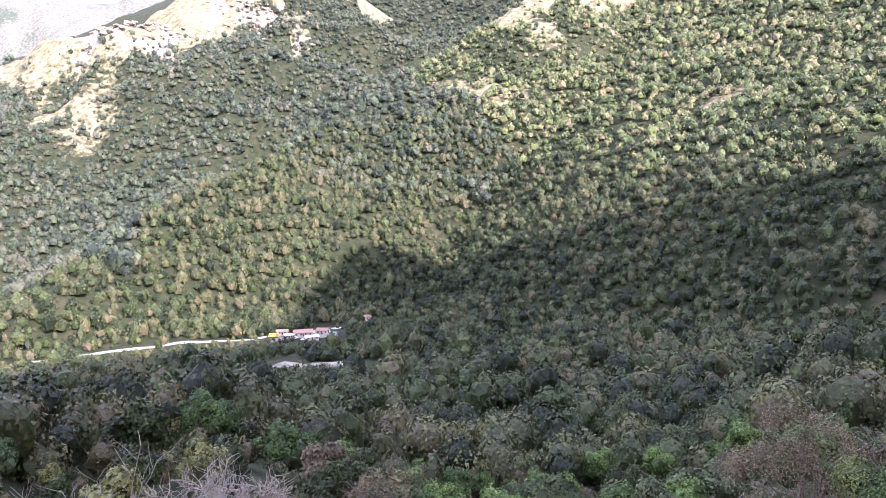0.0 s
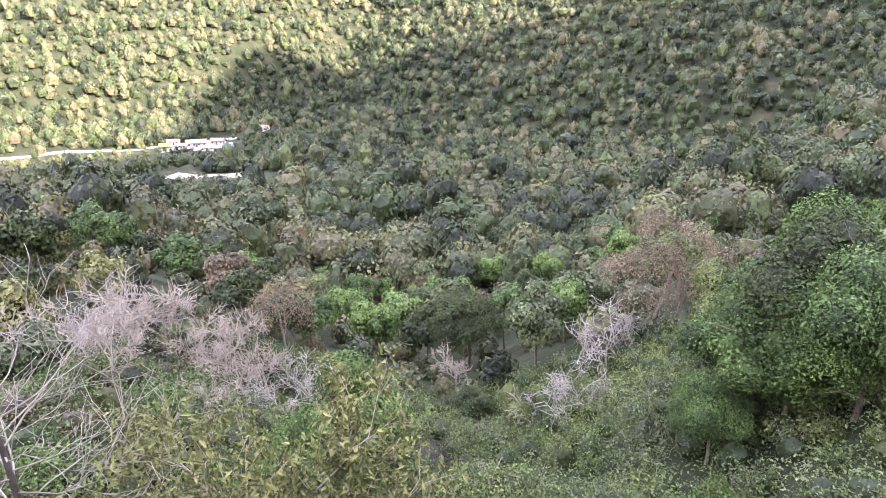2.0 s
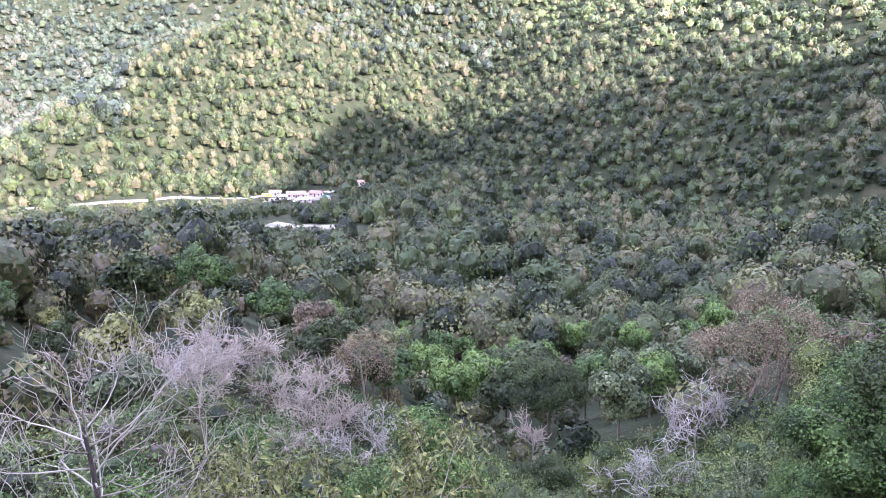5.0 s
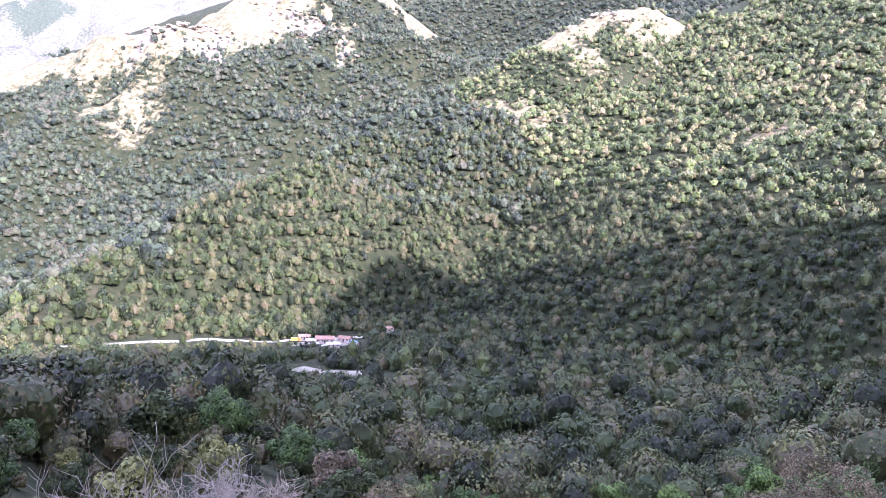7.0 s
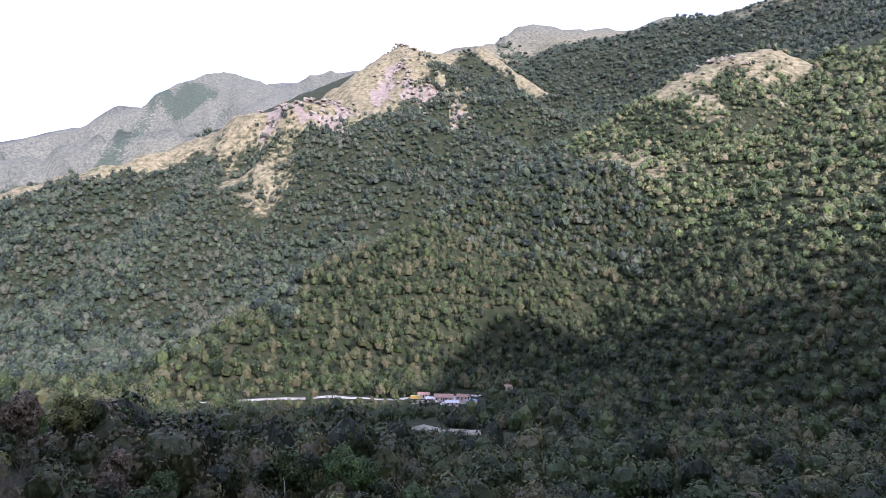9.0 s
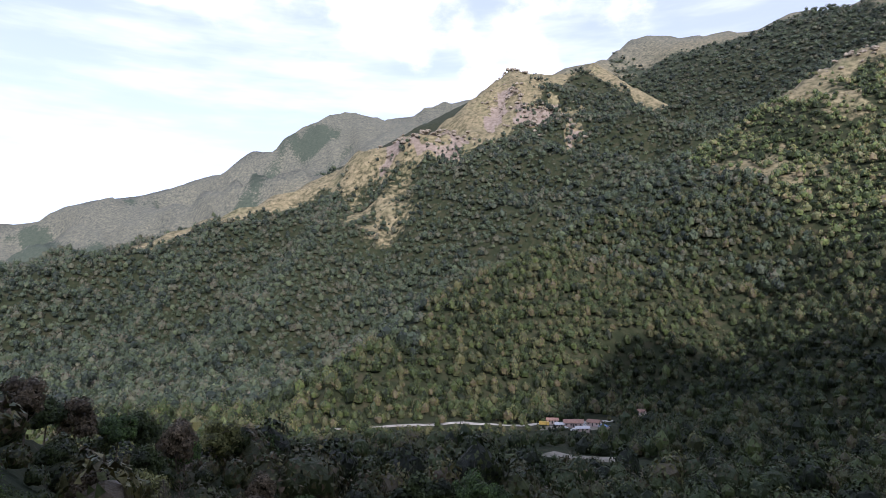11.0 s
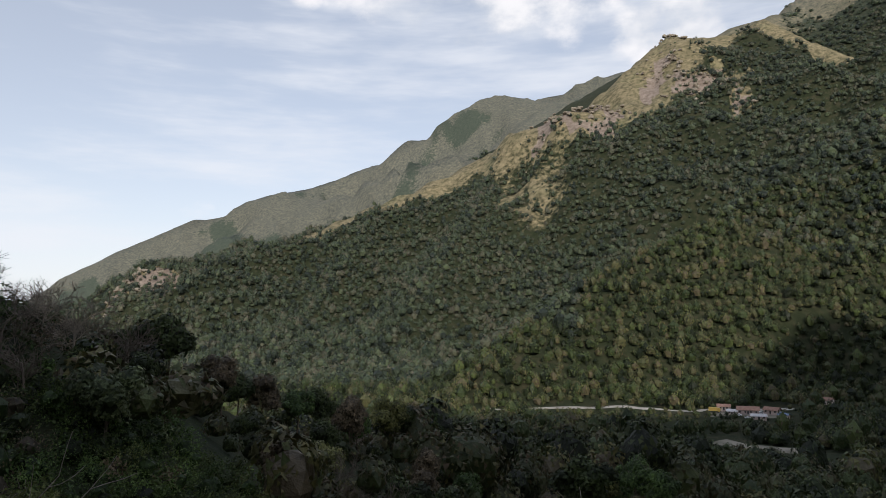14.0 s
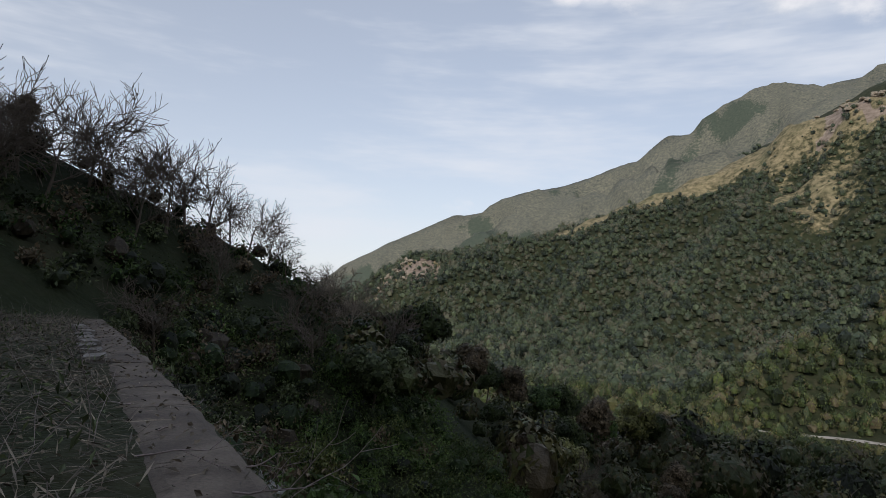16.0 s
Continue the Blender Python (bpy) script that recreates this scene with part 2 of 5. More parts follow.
# name: crest line, slope of its flanks, how much they are furrowed
RIDGES = {
    "middle_spur": (crest((34.5, -7.0, 520), (31, -3.6, 560), (28.4, -1.8, 610), (22.2, 2.7, 720), (13.2, 6.8, 880), (7.4, 11.0, 1000), (-1.4, 14.7, 1150),
                          (-4.0, 16.7, 1200), (-7.3, 18.4, 1280), (-10.7, 19.6, 1360), (-14.4, 19.8, 1440), (-17.5, 17.8, 1400), (-20, 14.6, 1320)), 0.64, 38),
    "east_spur": (crest((-48, 22, 1500), (-40, 20, 1330), (-35, 18.0, 1200), (-29.9, 15.8, 1070), (-27.5, 14.5, 1020), (-23.8, 12.2, 950), (-21, 10.2, 900), (-19.4, 8.6, 860), (-16.5, 6.0, 800), (-14, 2.0, 720)), 0.60, 22),
    "west_spur": (crest((13.9, 20.6, 2250), (16.7, 21.4, 1950), (21.0, 18.7, 1850), (24.0, 16.4, 1800), (31.0, 13.6, 1750), (37.6, 10.8, 1660), (42.1, 9.0, 1600),
                        (49.6, 5.7, 1500), (56.8, 3.8, 1400), (60.0, 3.7, 1360), (62.3, 2.2, 1340), (64.2, -1.5, 1330)), 0.55, 95),
    "west_rib": (crest((31.0, 12.8, 1710), (34.5, 6.6, 1210), (37.9, 1.6, 995), (41.0, -2.2, 885), (43.9, -5.0, 815)), 0.62, 14),
    "west_rib_mid": (crest((42.1, 8.8, 1590), (44, 5.0, 1270), (46.5, 1.0, 1105), (49, -2.5, 990), (51, -5.5, 910)), 0.62, 14),
    "west_rib_low": (crest((49.6, 5.6, 1490), (51.5, 2.0, 1210), (53.5, -1.5, 1060), (55, -4.0, 975)), 0.6, 12),
    "peak_rib": (crest((18.5, 19.6, 1900), (20.8, 14.0, 1600), (23.0, 8.0, 1330), (26, 1.0, 1120)), 0.58, 12),
    "back_ridge": (crest((17.5, 20.4, 2500), (13.9, 20.9, 2550), (10.0, 21.6, 2600), (8.5, 21.7, 2650), (5.6, 23.4, 2800), (2.5, 22.7, 2750), (0.9, 22.7, 2750), (-3.6, 22.3, 2650),
                           (-6.1, 23.0, 2650), (-9.9, 22.6, 2600), (-16, 23.5, 2500), (-26, 24.5, 2300), (-40, 25, 2100)), 0.72, 26),
    "back_rib": (crest((9.5, 21.6, 2250), (6.7, 19.6, 2080), (3.2, 17.4, 1930), (1.0, 14.0, 1750)), 0.65, 12),
    "far_ridge": (crest((12.0, 19.5, 3900), (22.0, 19.0, 3700), (27.5, 17.8, 3700), (33.0, 18.0, 3600), (34.9, 17.4, 3600), (37.7, 15.4, 3600), (42.2, 12.6, 3700), (49.3, 10.3, 3700),
                         (57.0, 7.6, 3800), (62.0, 5.1, 3800), (65.8, 3.2, 3850), (70, 0.0, 3900)), 0.64, 60),
    "near_spur_west": (np.array([(-62, -45, 38), (-52, -11, 15), (-54, 14, 5.5), (-69, 55, -13), (-84, 102, -26), (-78, 160, -44), (-62, 225, -64)], float), 0.62, 3),
    "near_spur_east": (np.array([(48, -4, 2), (66, 30, -13), (92, 80, -25), (118, 165, -36), (108, 235, -55), (90, 290, -68)], float), 0.55, 3),
    "west_foot": (crest((66, -2.5, 1160), (58, -1.6, 1130), (50, -1.2, 1090), (42, -1.0, 1080)), 0.17, 6),
    "knoll_west": (np.array([(-13, 9, -6.0), (-12, 22, -11.0), (-12, 38, -16.0), (-20, 62, -21), (-36, 92, -27), (-50, 135, -39), (-60, 190, -55)], float), 0.5, 1.5),
    "knoll_east": (np.array([(20, 8, -6.5), (20, 22, -12), (23, 40, -18.0), (36, 66, -25), (64, 105, -34), (100, 160, -38)], float), 0.48, 1.5),
    # unseen hill behind the path, crest heights set to shade slopes and valley
    "unseen_shade_hill": (np.array([(-900, -1100, 300), (-247, -795, 290), (60, -538, 240), (213, -409, 250), (289, -345, 270), (334, -307, 285), (433, -224, 282), (500, -170, 335), (585, -97, 418),
                            (682, -15, 345), (798, 82, 280), (845, 121, 298), (901, 169, 335), (1000, 250, 390), (1200, 420, 420)], float), 0.78, 8),
}
PROFILE_U = [-1.0, 0.46, 0.62, 6, 14, 25, 60, 100, 160, 250, 340, 420]
PROFILE_Z = [0.0, 0.0, -1.9, -6.3, -12.5, -19.5, -33, -44, -55, -66, -72, -73]


def path_line(x):
    """How far north of the eye the middle of the path runs."""
    return 1.02 - 0.075 * x - 0.0007 * x * x * (x < 0) - 0.3 * np.maximum(x, 0)


def nearest_on(line, x, y):
    """The distance to a line, and the height of the line there, eased from piece to piece."""
    best, height, weight = np.full(x.shape, 1e9), np.zeros(x.shape), np.zeros(x.shape)
    for a, b in zip(line[:-1], line[1:]):
        d = b - a
        t = np.clip(((x - a[0]) * d[0] + (y - a[1]) * d[1]) / (d[0] ** 2 + d[1] ** 2), 0, 1)
        r = np.hypot(x - a[0] - t * d[0], y - a[1] - t * d[1])
        w = (r + 2.0) ** -7
        height, weight = height + w * (a[2] + t * d[2]), weight + w
        best = np.minimum(best, r)
    return best, height / weight


def soft_max(a, b, k):
    h = np.clip(0.5 + 0.5 * (a - b) / k, 0, 1)
    return b + (a - b) * h + k * h * (1 - h)


def ground(x, y, full=False):
    """Height of the ground, and with full also how bare it is: 0 woods, 1 dry grass, 2 rock."""
    x, y = np.asarray(x, float), np.asarray(y, float)
    d = np.hypot(x, y)
    u = y - path_line(x)
    near = np.interp(u, PROFILE_U, PROFILE_Z)
    near = np.where(u < -3.2, np.minimum((-u - 3.2) * 0.62, 150), near)
    near = near + fbm(x, y, 30, 4) * np.clip((np.abs(u + 1) - 3) / 20, 0, 1) * 4 + fbm(x, y, 3, 3) * np.clip((np.abs(u) - 1.2) / 3, 0, 1) * 0.5
    z = near + np.clip((d - 150) / 300, 0, 1) * fbm(x, y, 60, 3) * 3
    bare = np.zeros(x.shape)
    for name, (line, slope, rough) in RIDGES.items():
        r, top = nearest_on(line, x, y)
        furrow = fbm(x + 300, y, 420 if rough > 40 else 260, 4, True) * rough * np.clip(r / 150, 0, 1) + fbm(x, y, 45, 3) * rough * 0.25 * np.clip(r / 60, 0.15, 1) + (fbm(x + 70, y, 210, 3, True) * rough * 0.42 * np.clip(r / 120, 0, 1) if rough > 20 else 0)
        if name == "west_spur":
            slope = np.interp(x, [-1150, -780], [0.40, 0.55])
        zr = top - slope * r * (1 - 0.06 * np.clip(r / 500, 0, 1)) + furrow
        if name == "far_ridge":
            gully = np.minimum(fbm(x, y + 90, 430, 4, True) - 0.45, 0) * np.clip(r / 220, 0, 1)
            zr = zr + gully * 240
        if name == "west_spur":
            bare = np.where(zr > z, np.clip(1.5 - r / np.interp(x, [-1150, -1070, -900, -760, -620, -500, -420], [2, 40, 65, 200, 380, 330, 120]) + fbm(x, y, 130, 3) * 0.9, 0, 1.0), bare)
        elif name == "middle_spur":
            bare = np.where(zr > z, np.clip(1.5 - r / 120 + fbm(x, y, 60, 4) * 1.5, 0, 1) * np.clip((top - 330) / 60, 0, 1), bare)
        elif name == "far_ridge":
            bare = np.where(zr > z, np.clip(1.05 + gully * 0.4 + fbm(x, y, 150, 4) * 1.8 - np.clip((420 - zr) / 420, 0, 1) * 0.7, 0, 1), bare)
        elif name == "back_ridge":
            bare = np.where(zr > z, np.clip(1.5 - r / 110 + fbm(x, y, 200, 4) * 2.6, 0, 1), bare)
        elif name == "back_rib":
            bare = np.where(zr > z, np.clip(2.0 - r / 60 + fbm(x, y, 90, 3), 0, 1), bare)
        else:
            bare = np.where(zr > z, 0, bare)
        z = soft_max(zr, z, np.clip(np.minimum(d, 900) * 0.03, 0.5, 16))
    if full:
        return z, bare
    return z


def patch(x, y, px, py, rx, ry):
    return np.hypot((x - px) / rx, (y - py) / ry) + fbm(x, y, 45, 4) * 1.6


def mesh_object(name, verts, faces, mat, smooth=False):
    me = bpy.data.meshes.new(name)
    n = len(faces)
    k = faces.shape[1]
    me.vertices.add(len(verts))
    me.vertices.foreach_set("co", np.ascontiguousarray(verts, np.float32).ravel())
    me.loops.add(n * k)
    me.loops.foreach_set("vertex_index", np.ascontiguousarray(faces, np.int32).ravel())
    me.polygons.add(n)
    me.polygons.foreach_set("loop_start", np.arange(0, n * k, k, dtype=np.int32))
    me.polygons.foreach_set("use_smooth", np.full(n, smooth))
    me.update(calc_edges=True)
    me.validate()
    me.materials.append(mat)
    return new(name, me)


def number(ob, name, values):
    a = ob.data.attributes.new(name, "FLOAT", "POINT")
    a.data.foreach_set("value", np.ascontiguousarray(values, np.float32))


def polar_grid():
    turns = np.radians(np.concatenate([np.arange(-60, 100, 0.32), np.arange(100, 300, 2.5)]))
    rad = np.concatenate([[0.4], np.geomspace(0.8, 4900, 380)])
    tt, rr = np.meshgrid(turns, rad, indexing="ij")
    return -np.sin(tt) * rr, np.cos(tt) * rr


def build_ground():
    x, y = polar_grid()
    z, bare = ground(x, y, True)
    na, nr = x.shape
    # rock faces and worn patches
    for a, e, d, r in ((24, 12.5, 1560, 75), (14.3, 14.2, 1680, 85), (17.5, 18.5, 1800, 45), (60.5, 2.4, 1300, 60), (62.5, 1.6, 1310, 50)):
        c = toward(a, e, d)
        bare = np.where(patch(x, y, c.x, c.y, r * 1.3, r) < 0.9, 2.0, bare)
    for a, d, r in ((-3.5, 1010, 55), (-6, 985, 40), (-24, 850, 30)):
        c = toward(a, 0, d)
        bare = np.maximum(bare, np.clip(1.15 - patch(x, y, c.x, c.y, r * 1.2, r), 0, 0.62))
    front = (z[:500] - EYE.z) / np.hypot(x, y)[:500]
    front[:, :46] = -9
    global SKYLINE, SKY_RADII
    SKYLINE, SKY_RADII = np.maximum.accumulate(front, 1), np.hypot(x, y)[0]
    i, j = np.meshgrid(np.arange(na), np.arange(nr - 1), indexing="ij")
    i2 = (i + 1) % na
    f = np.stack([i * nr + j, i * nr + j + 1, i2 * nr + j + 1, i2 * nr + j], -1).reshape(-1, 4)
    even = np.arange(0, na - 1, 2)
    cap = np.stack([np.full(len(even), na * nr), even * nr, (even + 1) * nr, (even + 2) % na * nr], -1)
    f = np.concatenate([f, cap])
    verts = np.concatenate([np.stack([x, y, z], -1).reshape(-1, 3), [[0, 0, 0.0]]])
    ob = mesh_object("ground", verts, f, MAT_GROUND, True)
    number(ob, "cover", np.append(bare.ravel(), 1.0))
    number(ob, "far_haze", np.append(np.clip((np.hypot(x, y) - 2300) / 500, 0, 1).ravel(), 0.0))
    return tagged(ob, "steep forested valley sides with dry grass crests", "ground", kind="structure")


build_ground()

# ---- the woods on the far slopes ----
def visible(x, y, z, allow):
    """Whether a place at height z can be seen from the path over the hills before it, or nearly so."""
    d = np.hypot(x, y)
    turn = np.degrees(np.arctan2(-x, y))
    i = np.clip(((turn + 60) / 0.32).round().astype(int), 0, SKYLINE.shape[0] - 1)
    j = np.clip(np.searchsorted(SKY_RADII, d * 0.985) - 1, 0, len(SKY_RADII) - 1)
    return (z + allow - EYE.z) / d > SKYLINE[i, j]


def blob(rng, fine, bumps=9, rough=0.07):
    """A rounded crown with billows, unit radius, its foot at 0: vertices and triangles."""
    bm = bmesh.new()
    bmesh.ops.create_icosphere(bm, subdivisions=fine, radius=1.0)
    bm.verts.index_update()
    v = np.array([p.co for p in bm.verts])
    tris = np.array([[p.index for p in f.verts] for f in bm.faces])
    bm.free()
    ways = rng.normal(0, 1, (bumps, 3))
    ways[:, 2] = np.abs(ways[:, 2]) * 0.9
    ways /= np.linalg.norm(ways, axis=1)[:, None]
    ways[0] = (0, 0, 1)
    lift = np.clip((v @ ways.T - rng.uniform(0.6, 0.78, bumps)) / 0.3, 0, 1) ** 0.55 * rng.uniform(0.6, 1.0, bumps)
    r = 0.7 + 0.4 * lift.max(1) + rng.uniform(-rough, rough, len(v))
    keep = tris[v[tris][:, :, 2].max(1) > -0.25]
    v = v * r[:, None] + np.array([rng.uniform(-0.15, 0.15), rng.uniform(-0.15, 0.15), 0.35])
    used = np.unique(keep)
    back = np.zeros(len(v), int)
    back[used] = np.arange(len(used))
    return v[used], back[keep]


def sprayed(rng, sprays, size, bumps=8, inner=0.82, heart=2):
    """A crown: sprays of leaves on a billowed outline round a dense heart. Vertices, triangles, and how each differs in tint."""
    v, f = blob(rng, 3, bumps, 0.04)
    heart_v, heart_f = (v, f) if heart == 3 else (None, None)
    pick = f[rng.integers(0, len(f), sprays)]
    p = v[pick].mean(1) + rng.normal(0, 0.03, (sprays, 3))
    d = np.cross(v[pick[:, 1]] - v[pick[:, 0]], v[pick[:, 2]] - v[pick[:, 0]])
    d /= np.linalg.norm(d, axis=1)[:, None] + 1e-9
    p = p + d * rng.normal(-0.01, 0.05, (sprays, 1))
    d = d + rng.normal(0, 0.38, d.shape)
    t = np.cross(d, rng.normal(0, 1, (sprays, 3)))
    t /= np.linalg.norm(t, axis=1)[:, None] + 1e-9
    b = np.cross(d, t)
    s = rng.uniform(*size, (sprays, 1))
    q = np.stack([p + t * s, p - t * s * 0.55 + b * s * 0.8, p - t * s * 0.55 - b * s * 0.8], 1).reshape(-1, 3)
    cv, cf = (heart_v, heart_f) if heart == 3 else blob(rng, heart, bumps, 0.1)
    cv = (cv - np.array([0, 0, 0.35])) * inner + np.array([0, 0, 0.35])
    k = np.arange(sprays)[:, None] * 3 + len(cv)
    # hearts sit lower in the palette: shade inside the crown put into their tint
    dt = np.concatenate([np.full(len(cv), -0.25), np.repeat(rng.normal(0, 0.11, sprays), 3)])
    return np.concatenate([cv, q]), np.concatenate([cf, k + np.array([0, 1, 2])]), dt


def scatter(rng, n, amin, amax, dmin, dmax, spacing):
    """Random places in a sector, no two nearer than about the spacing."""
    a = np.radians(rng.uniform(amin, amax, n))
    d = np.sqrt(rng.uniform(dmin ** 2, dmax ** 2, n))
    x, y = -np.sin(a) * d, np.cos(a) * d
    cell = np.stack([np.floor(x / spacing), np.floor(y / spacing)], -1).astype(int)
    _, first = np.unique(cell, axis=0, return_index=True)
    return x[first], y[first]


def woods(name, label, places, kinds, mat, size, tall, seed, scale=1.0):
    rng = np.random.default_rng(seed)
    x, y, z = places
    scale = np.broadcast_to(scale, x.shape)
    V, F, T, n = [], [], [], 0
    which = rng.integers(0, len(kinds), len(x))
    for k, (v, f, dt) in enumerate(kinds):
        s = which == k
        m = int(s.sum())
        if not m:
            continue
        r = rng.uniform(size[0], size[1], m) * rng.choice([0.5, 0.7, 0.85, 1.0, 1.15, 1.45], m) * scale[s]
        h = r * rng.uniform(tall[0], tall[1], m)
        t = rng.uniform(0, 6.28, m)
        vx = v[None, :, 0] * np.cos(t)[:, None] - v[None, :, 1] * np.sin(t)[:, None]
        vy = v[None, :, 0] * np.sin(t)[:, None] + v[None, :, 1] * np.cos(t)[:, None]
        lift = r * rng.uniform(-0.2, 1.0, m)
        P = np.stack([x[s][:, None] + vx * r[:, None], y[s][:, None] + vy * r[:, None], (z[s] + lift)[:, None] + v[None, :, 2] * h[:, None]], -1)
        V.append(P.reshape(-1, 3))
        F.append((f[None] + (np.arange(m) * len(v))[:, None, None] + n).reshape(-1, 3))
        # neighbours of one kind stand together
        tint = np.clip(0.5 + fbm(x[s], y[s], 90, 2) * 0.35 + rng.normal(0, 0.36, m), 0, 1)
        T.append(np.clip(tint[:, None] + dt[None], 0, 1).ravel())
        n += m * len(v)
    ob = mesh_object(name, np.concatenate(V), np.concatenate(F), mat)
    number(ob, "tint", np.concatenate(T))
    return tagged(ob, label, "forest", kind="stuff")


def clearing(x, y):
    """Where no tree stands: the road, the yard with the houses, the stream bed."""
    road, _ = nearest_on(ROAD, x, y)
    stream, _ = nearest_on(STREAM, x, y)
    yard = np.hypot((x + 103) / 38, (y - 486) / 21)
    return (road < np.where(x < -290, 3.5, 6.5)) | (stream < 19) | (yard < 1)


def scrub(x, y):
    """Low growth on the river flat before the road and the stream."""
    road, _ = nearest_on(ROAD - np.array([0, 20, 0]), x, y)
    stream, _ = nearest_on(STREAM - np.array([0, 14, 0]), x, y)
    yard = np.hypot((x + 100) / 46, (y - 450) / 30)
    return (yard < 1) | ((road < 22) & (x > -280) & (fbm(x, y, 40, 2) > -0.12)) | (stream < 26) | (np.hypot((x + 165) / 60, (y - 420) / 40) < 1)


def flat(points):
    return np.array([(*toward(a, 0, d).xy, 0) for a, d in points])


ROAD = flat([(33.2, 481), (32, 478), (28.7, 489), (22.7, 509), (18.6, 500), (13.9, 502), (9.1, 530), (2, 600)])
STREAM = flat([(14.5, 388), (11.7, 375), (7.9, 368)])


def far_woods():
    rng = np.random.default_rng(11)
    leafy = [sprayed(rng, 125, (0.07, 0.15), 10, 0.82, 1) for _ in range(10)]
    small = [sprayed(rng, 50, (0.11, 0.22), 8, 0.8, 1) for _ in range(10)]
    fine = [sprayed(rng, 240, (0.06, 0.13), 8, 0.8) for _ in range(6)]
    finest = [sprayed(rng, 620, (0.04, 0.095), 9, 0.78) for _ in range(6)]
    jobs = (("forest_spur", "mixed green forest on the lower spurs", finest, MAT_WOODS, 122, 200, 6.6, 20000, (3.1, 4.8), (1.0, 1.5), 0),
            ("forest_valley", "mixed green forest on the valley floor", fine, MAT_WOODS, 200, 335, 6.8, 40000, (3.2, 5.0), (1.0, 1.5), 0),
            ("forest_slope", "dense mixed green forest on the slopes across the valley", leafy, MAT_WOODS, 335, 940, 6.2, 140000, (2.7, 4.4), (1.0, 1.75), 0),
            ("forest_ridge", "dense haze-tinted green forest on the high slopes", small, MAT_HAZED_WOODS, 500, 1900, 7.8, 190000, (3.7, 5.6), (0.95, 1.5), -3),
            ("forest_gully", "yellow-green forest high in the side valley, sunlit haze in its colour", small, MAT_LIT_WOODS, 540, 1500, 6.8, 90000, (3.4, 5.4), (0.95, 1.5), -3),
            ("forest_crest", "haze-tinted dark green woods below the grass crests", small, MAT_HAZED_WOODS, 1900, 2900, 15.0, 70000, (5.5, 8.5), (0.7, 1.0), 0))
    for name, label, kinds, mat, d0, d1, gap, n, size, tall, allow in jobs:
        x, y = scatter(rng, n, -48, 74, d0 - 120 * (d0 > 800), d1 + 120 * (d1 > 800), gap)
        span = np.hypot(x, y) + np.where(np.hypot(x, y) > 600, fbm(x, y, 120, 3) * 200, 0) * (d1 > 800)
        x, y = x[(span >= d0) & (span < d1)], y[(span >= d0) & (span < d1)]
        x, y = x + rng.uniform(-0.25, 0.25, len(x)) * gap, y + rng.uniform(-0.25, 0.25, len(x)) * gap
        keep = (np.hypot(x, y) < 1880) | (x > -0.3 * y)
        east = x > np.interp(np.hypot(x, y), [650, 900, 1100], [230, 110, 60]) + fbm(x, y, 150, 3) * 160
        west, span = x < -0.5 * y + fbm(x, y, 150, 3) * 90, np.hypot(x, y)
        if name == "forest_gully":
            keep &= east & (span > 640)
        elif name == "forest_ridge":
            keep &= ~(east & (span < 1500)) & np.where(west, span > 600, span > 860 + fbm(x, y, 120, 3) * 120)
        elif name == "forest_slope":
            keep &= ~(east & (span > 650)) & ~(west & (span > 620))
        x, y = x[keep], y[keep]
        z, bare = ground(x, y, True)
        for a, e, d, r in ((24, 12.5, 1560, 75), (14.3, 14.2, 1680, 85), (-3.5, 9, 1010, 55), (-6, 9, 985, 40), (-24, 9, 850, 30), (61, 2.4, 1300, 50)):
            c = toward(a, e, d)
            bare = np.maximum(bare, np.where(patch(x, y, c.x, c.y, r * 1.1, r * 0.8) < 0.75, 0.55, 0))
        ok = (rng.random(len(x)) > np.clip(bare * 1.5 - 0.2, 0, np.where(np.hypot(x, y) > 1500, 1.0, 0.93))) & ~clearing(x, y)
        x, y, z = x[ok], y[ok], z[ok]
        ok = visible(x, y, z + 5, 5 + allow)
        x, y, z = x[ok], y[ok], z[ok]
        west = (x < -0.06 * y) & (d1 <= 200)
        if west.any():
            woods("forest_knoll", "brownish woods on the near spur, darkened as if shaded", (x[west], y[west], z[west] - 0.5), kinds, MAT_SHADED_BROWN_WOODS, size, tall, 4)
        x, y, z = x[~west], y[~west], z[~west]
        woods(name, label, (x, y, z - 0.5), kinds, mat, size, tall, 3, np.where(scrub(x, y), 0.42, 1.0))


far_woods()


def crags():
    """Broken rock on the worn faces and on the peak."""
    rng = np.random.default_rng(15)
    X, Y, R = [], [], []
    for a, e, d, r, n in ((24, 12.5, 1560, 75, 150), (14.3, 14.2, 1680, 85, 150), (17.5, 18.5, 1800, 45, 60), (61.5, 2.2, 1305, 55, 60), (16.2, 21.0, 1945, 30, 30), (-9.5, 19, 1320, 60, 40)):
        c = toward(a, e, d)
        X.append(c.x + rng.normal(0, r * 0.7, n))
        Y.append(c.y + rng.normal(0, r * 0.55, n))
    x, y = np.concatenate(X), np.concatenate(Y)
    rocks = [(*blob(rng, 2, 5, 0.2),) for _ in range(5)]
    rocks = [(v, f, np.zeros(len(v))) for v, f in rocks]
    ob = woods("crags", "broken pinkish rock on the worn faces", (x, y, ground(x, y) - 3), rocks, MAT_ROCK, (3, 6), (0.5, 1.0), 16)
    ob["category"] = "rock"


crags()

# ---- plants near the path: kinds built once, then set out ----
def part(name, ob_mesh, parent, label=""):
    ob_mesh.name = name
    ob_mesh.parent = parent
    return tagged(ob_mesh, label)


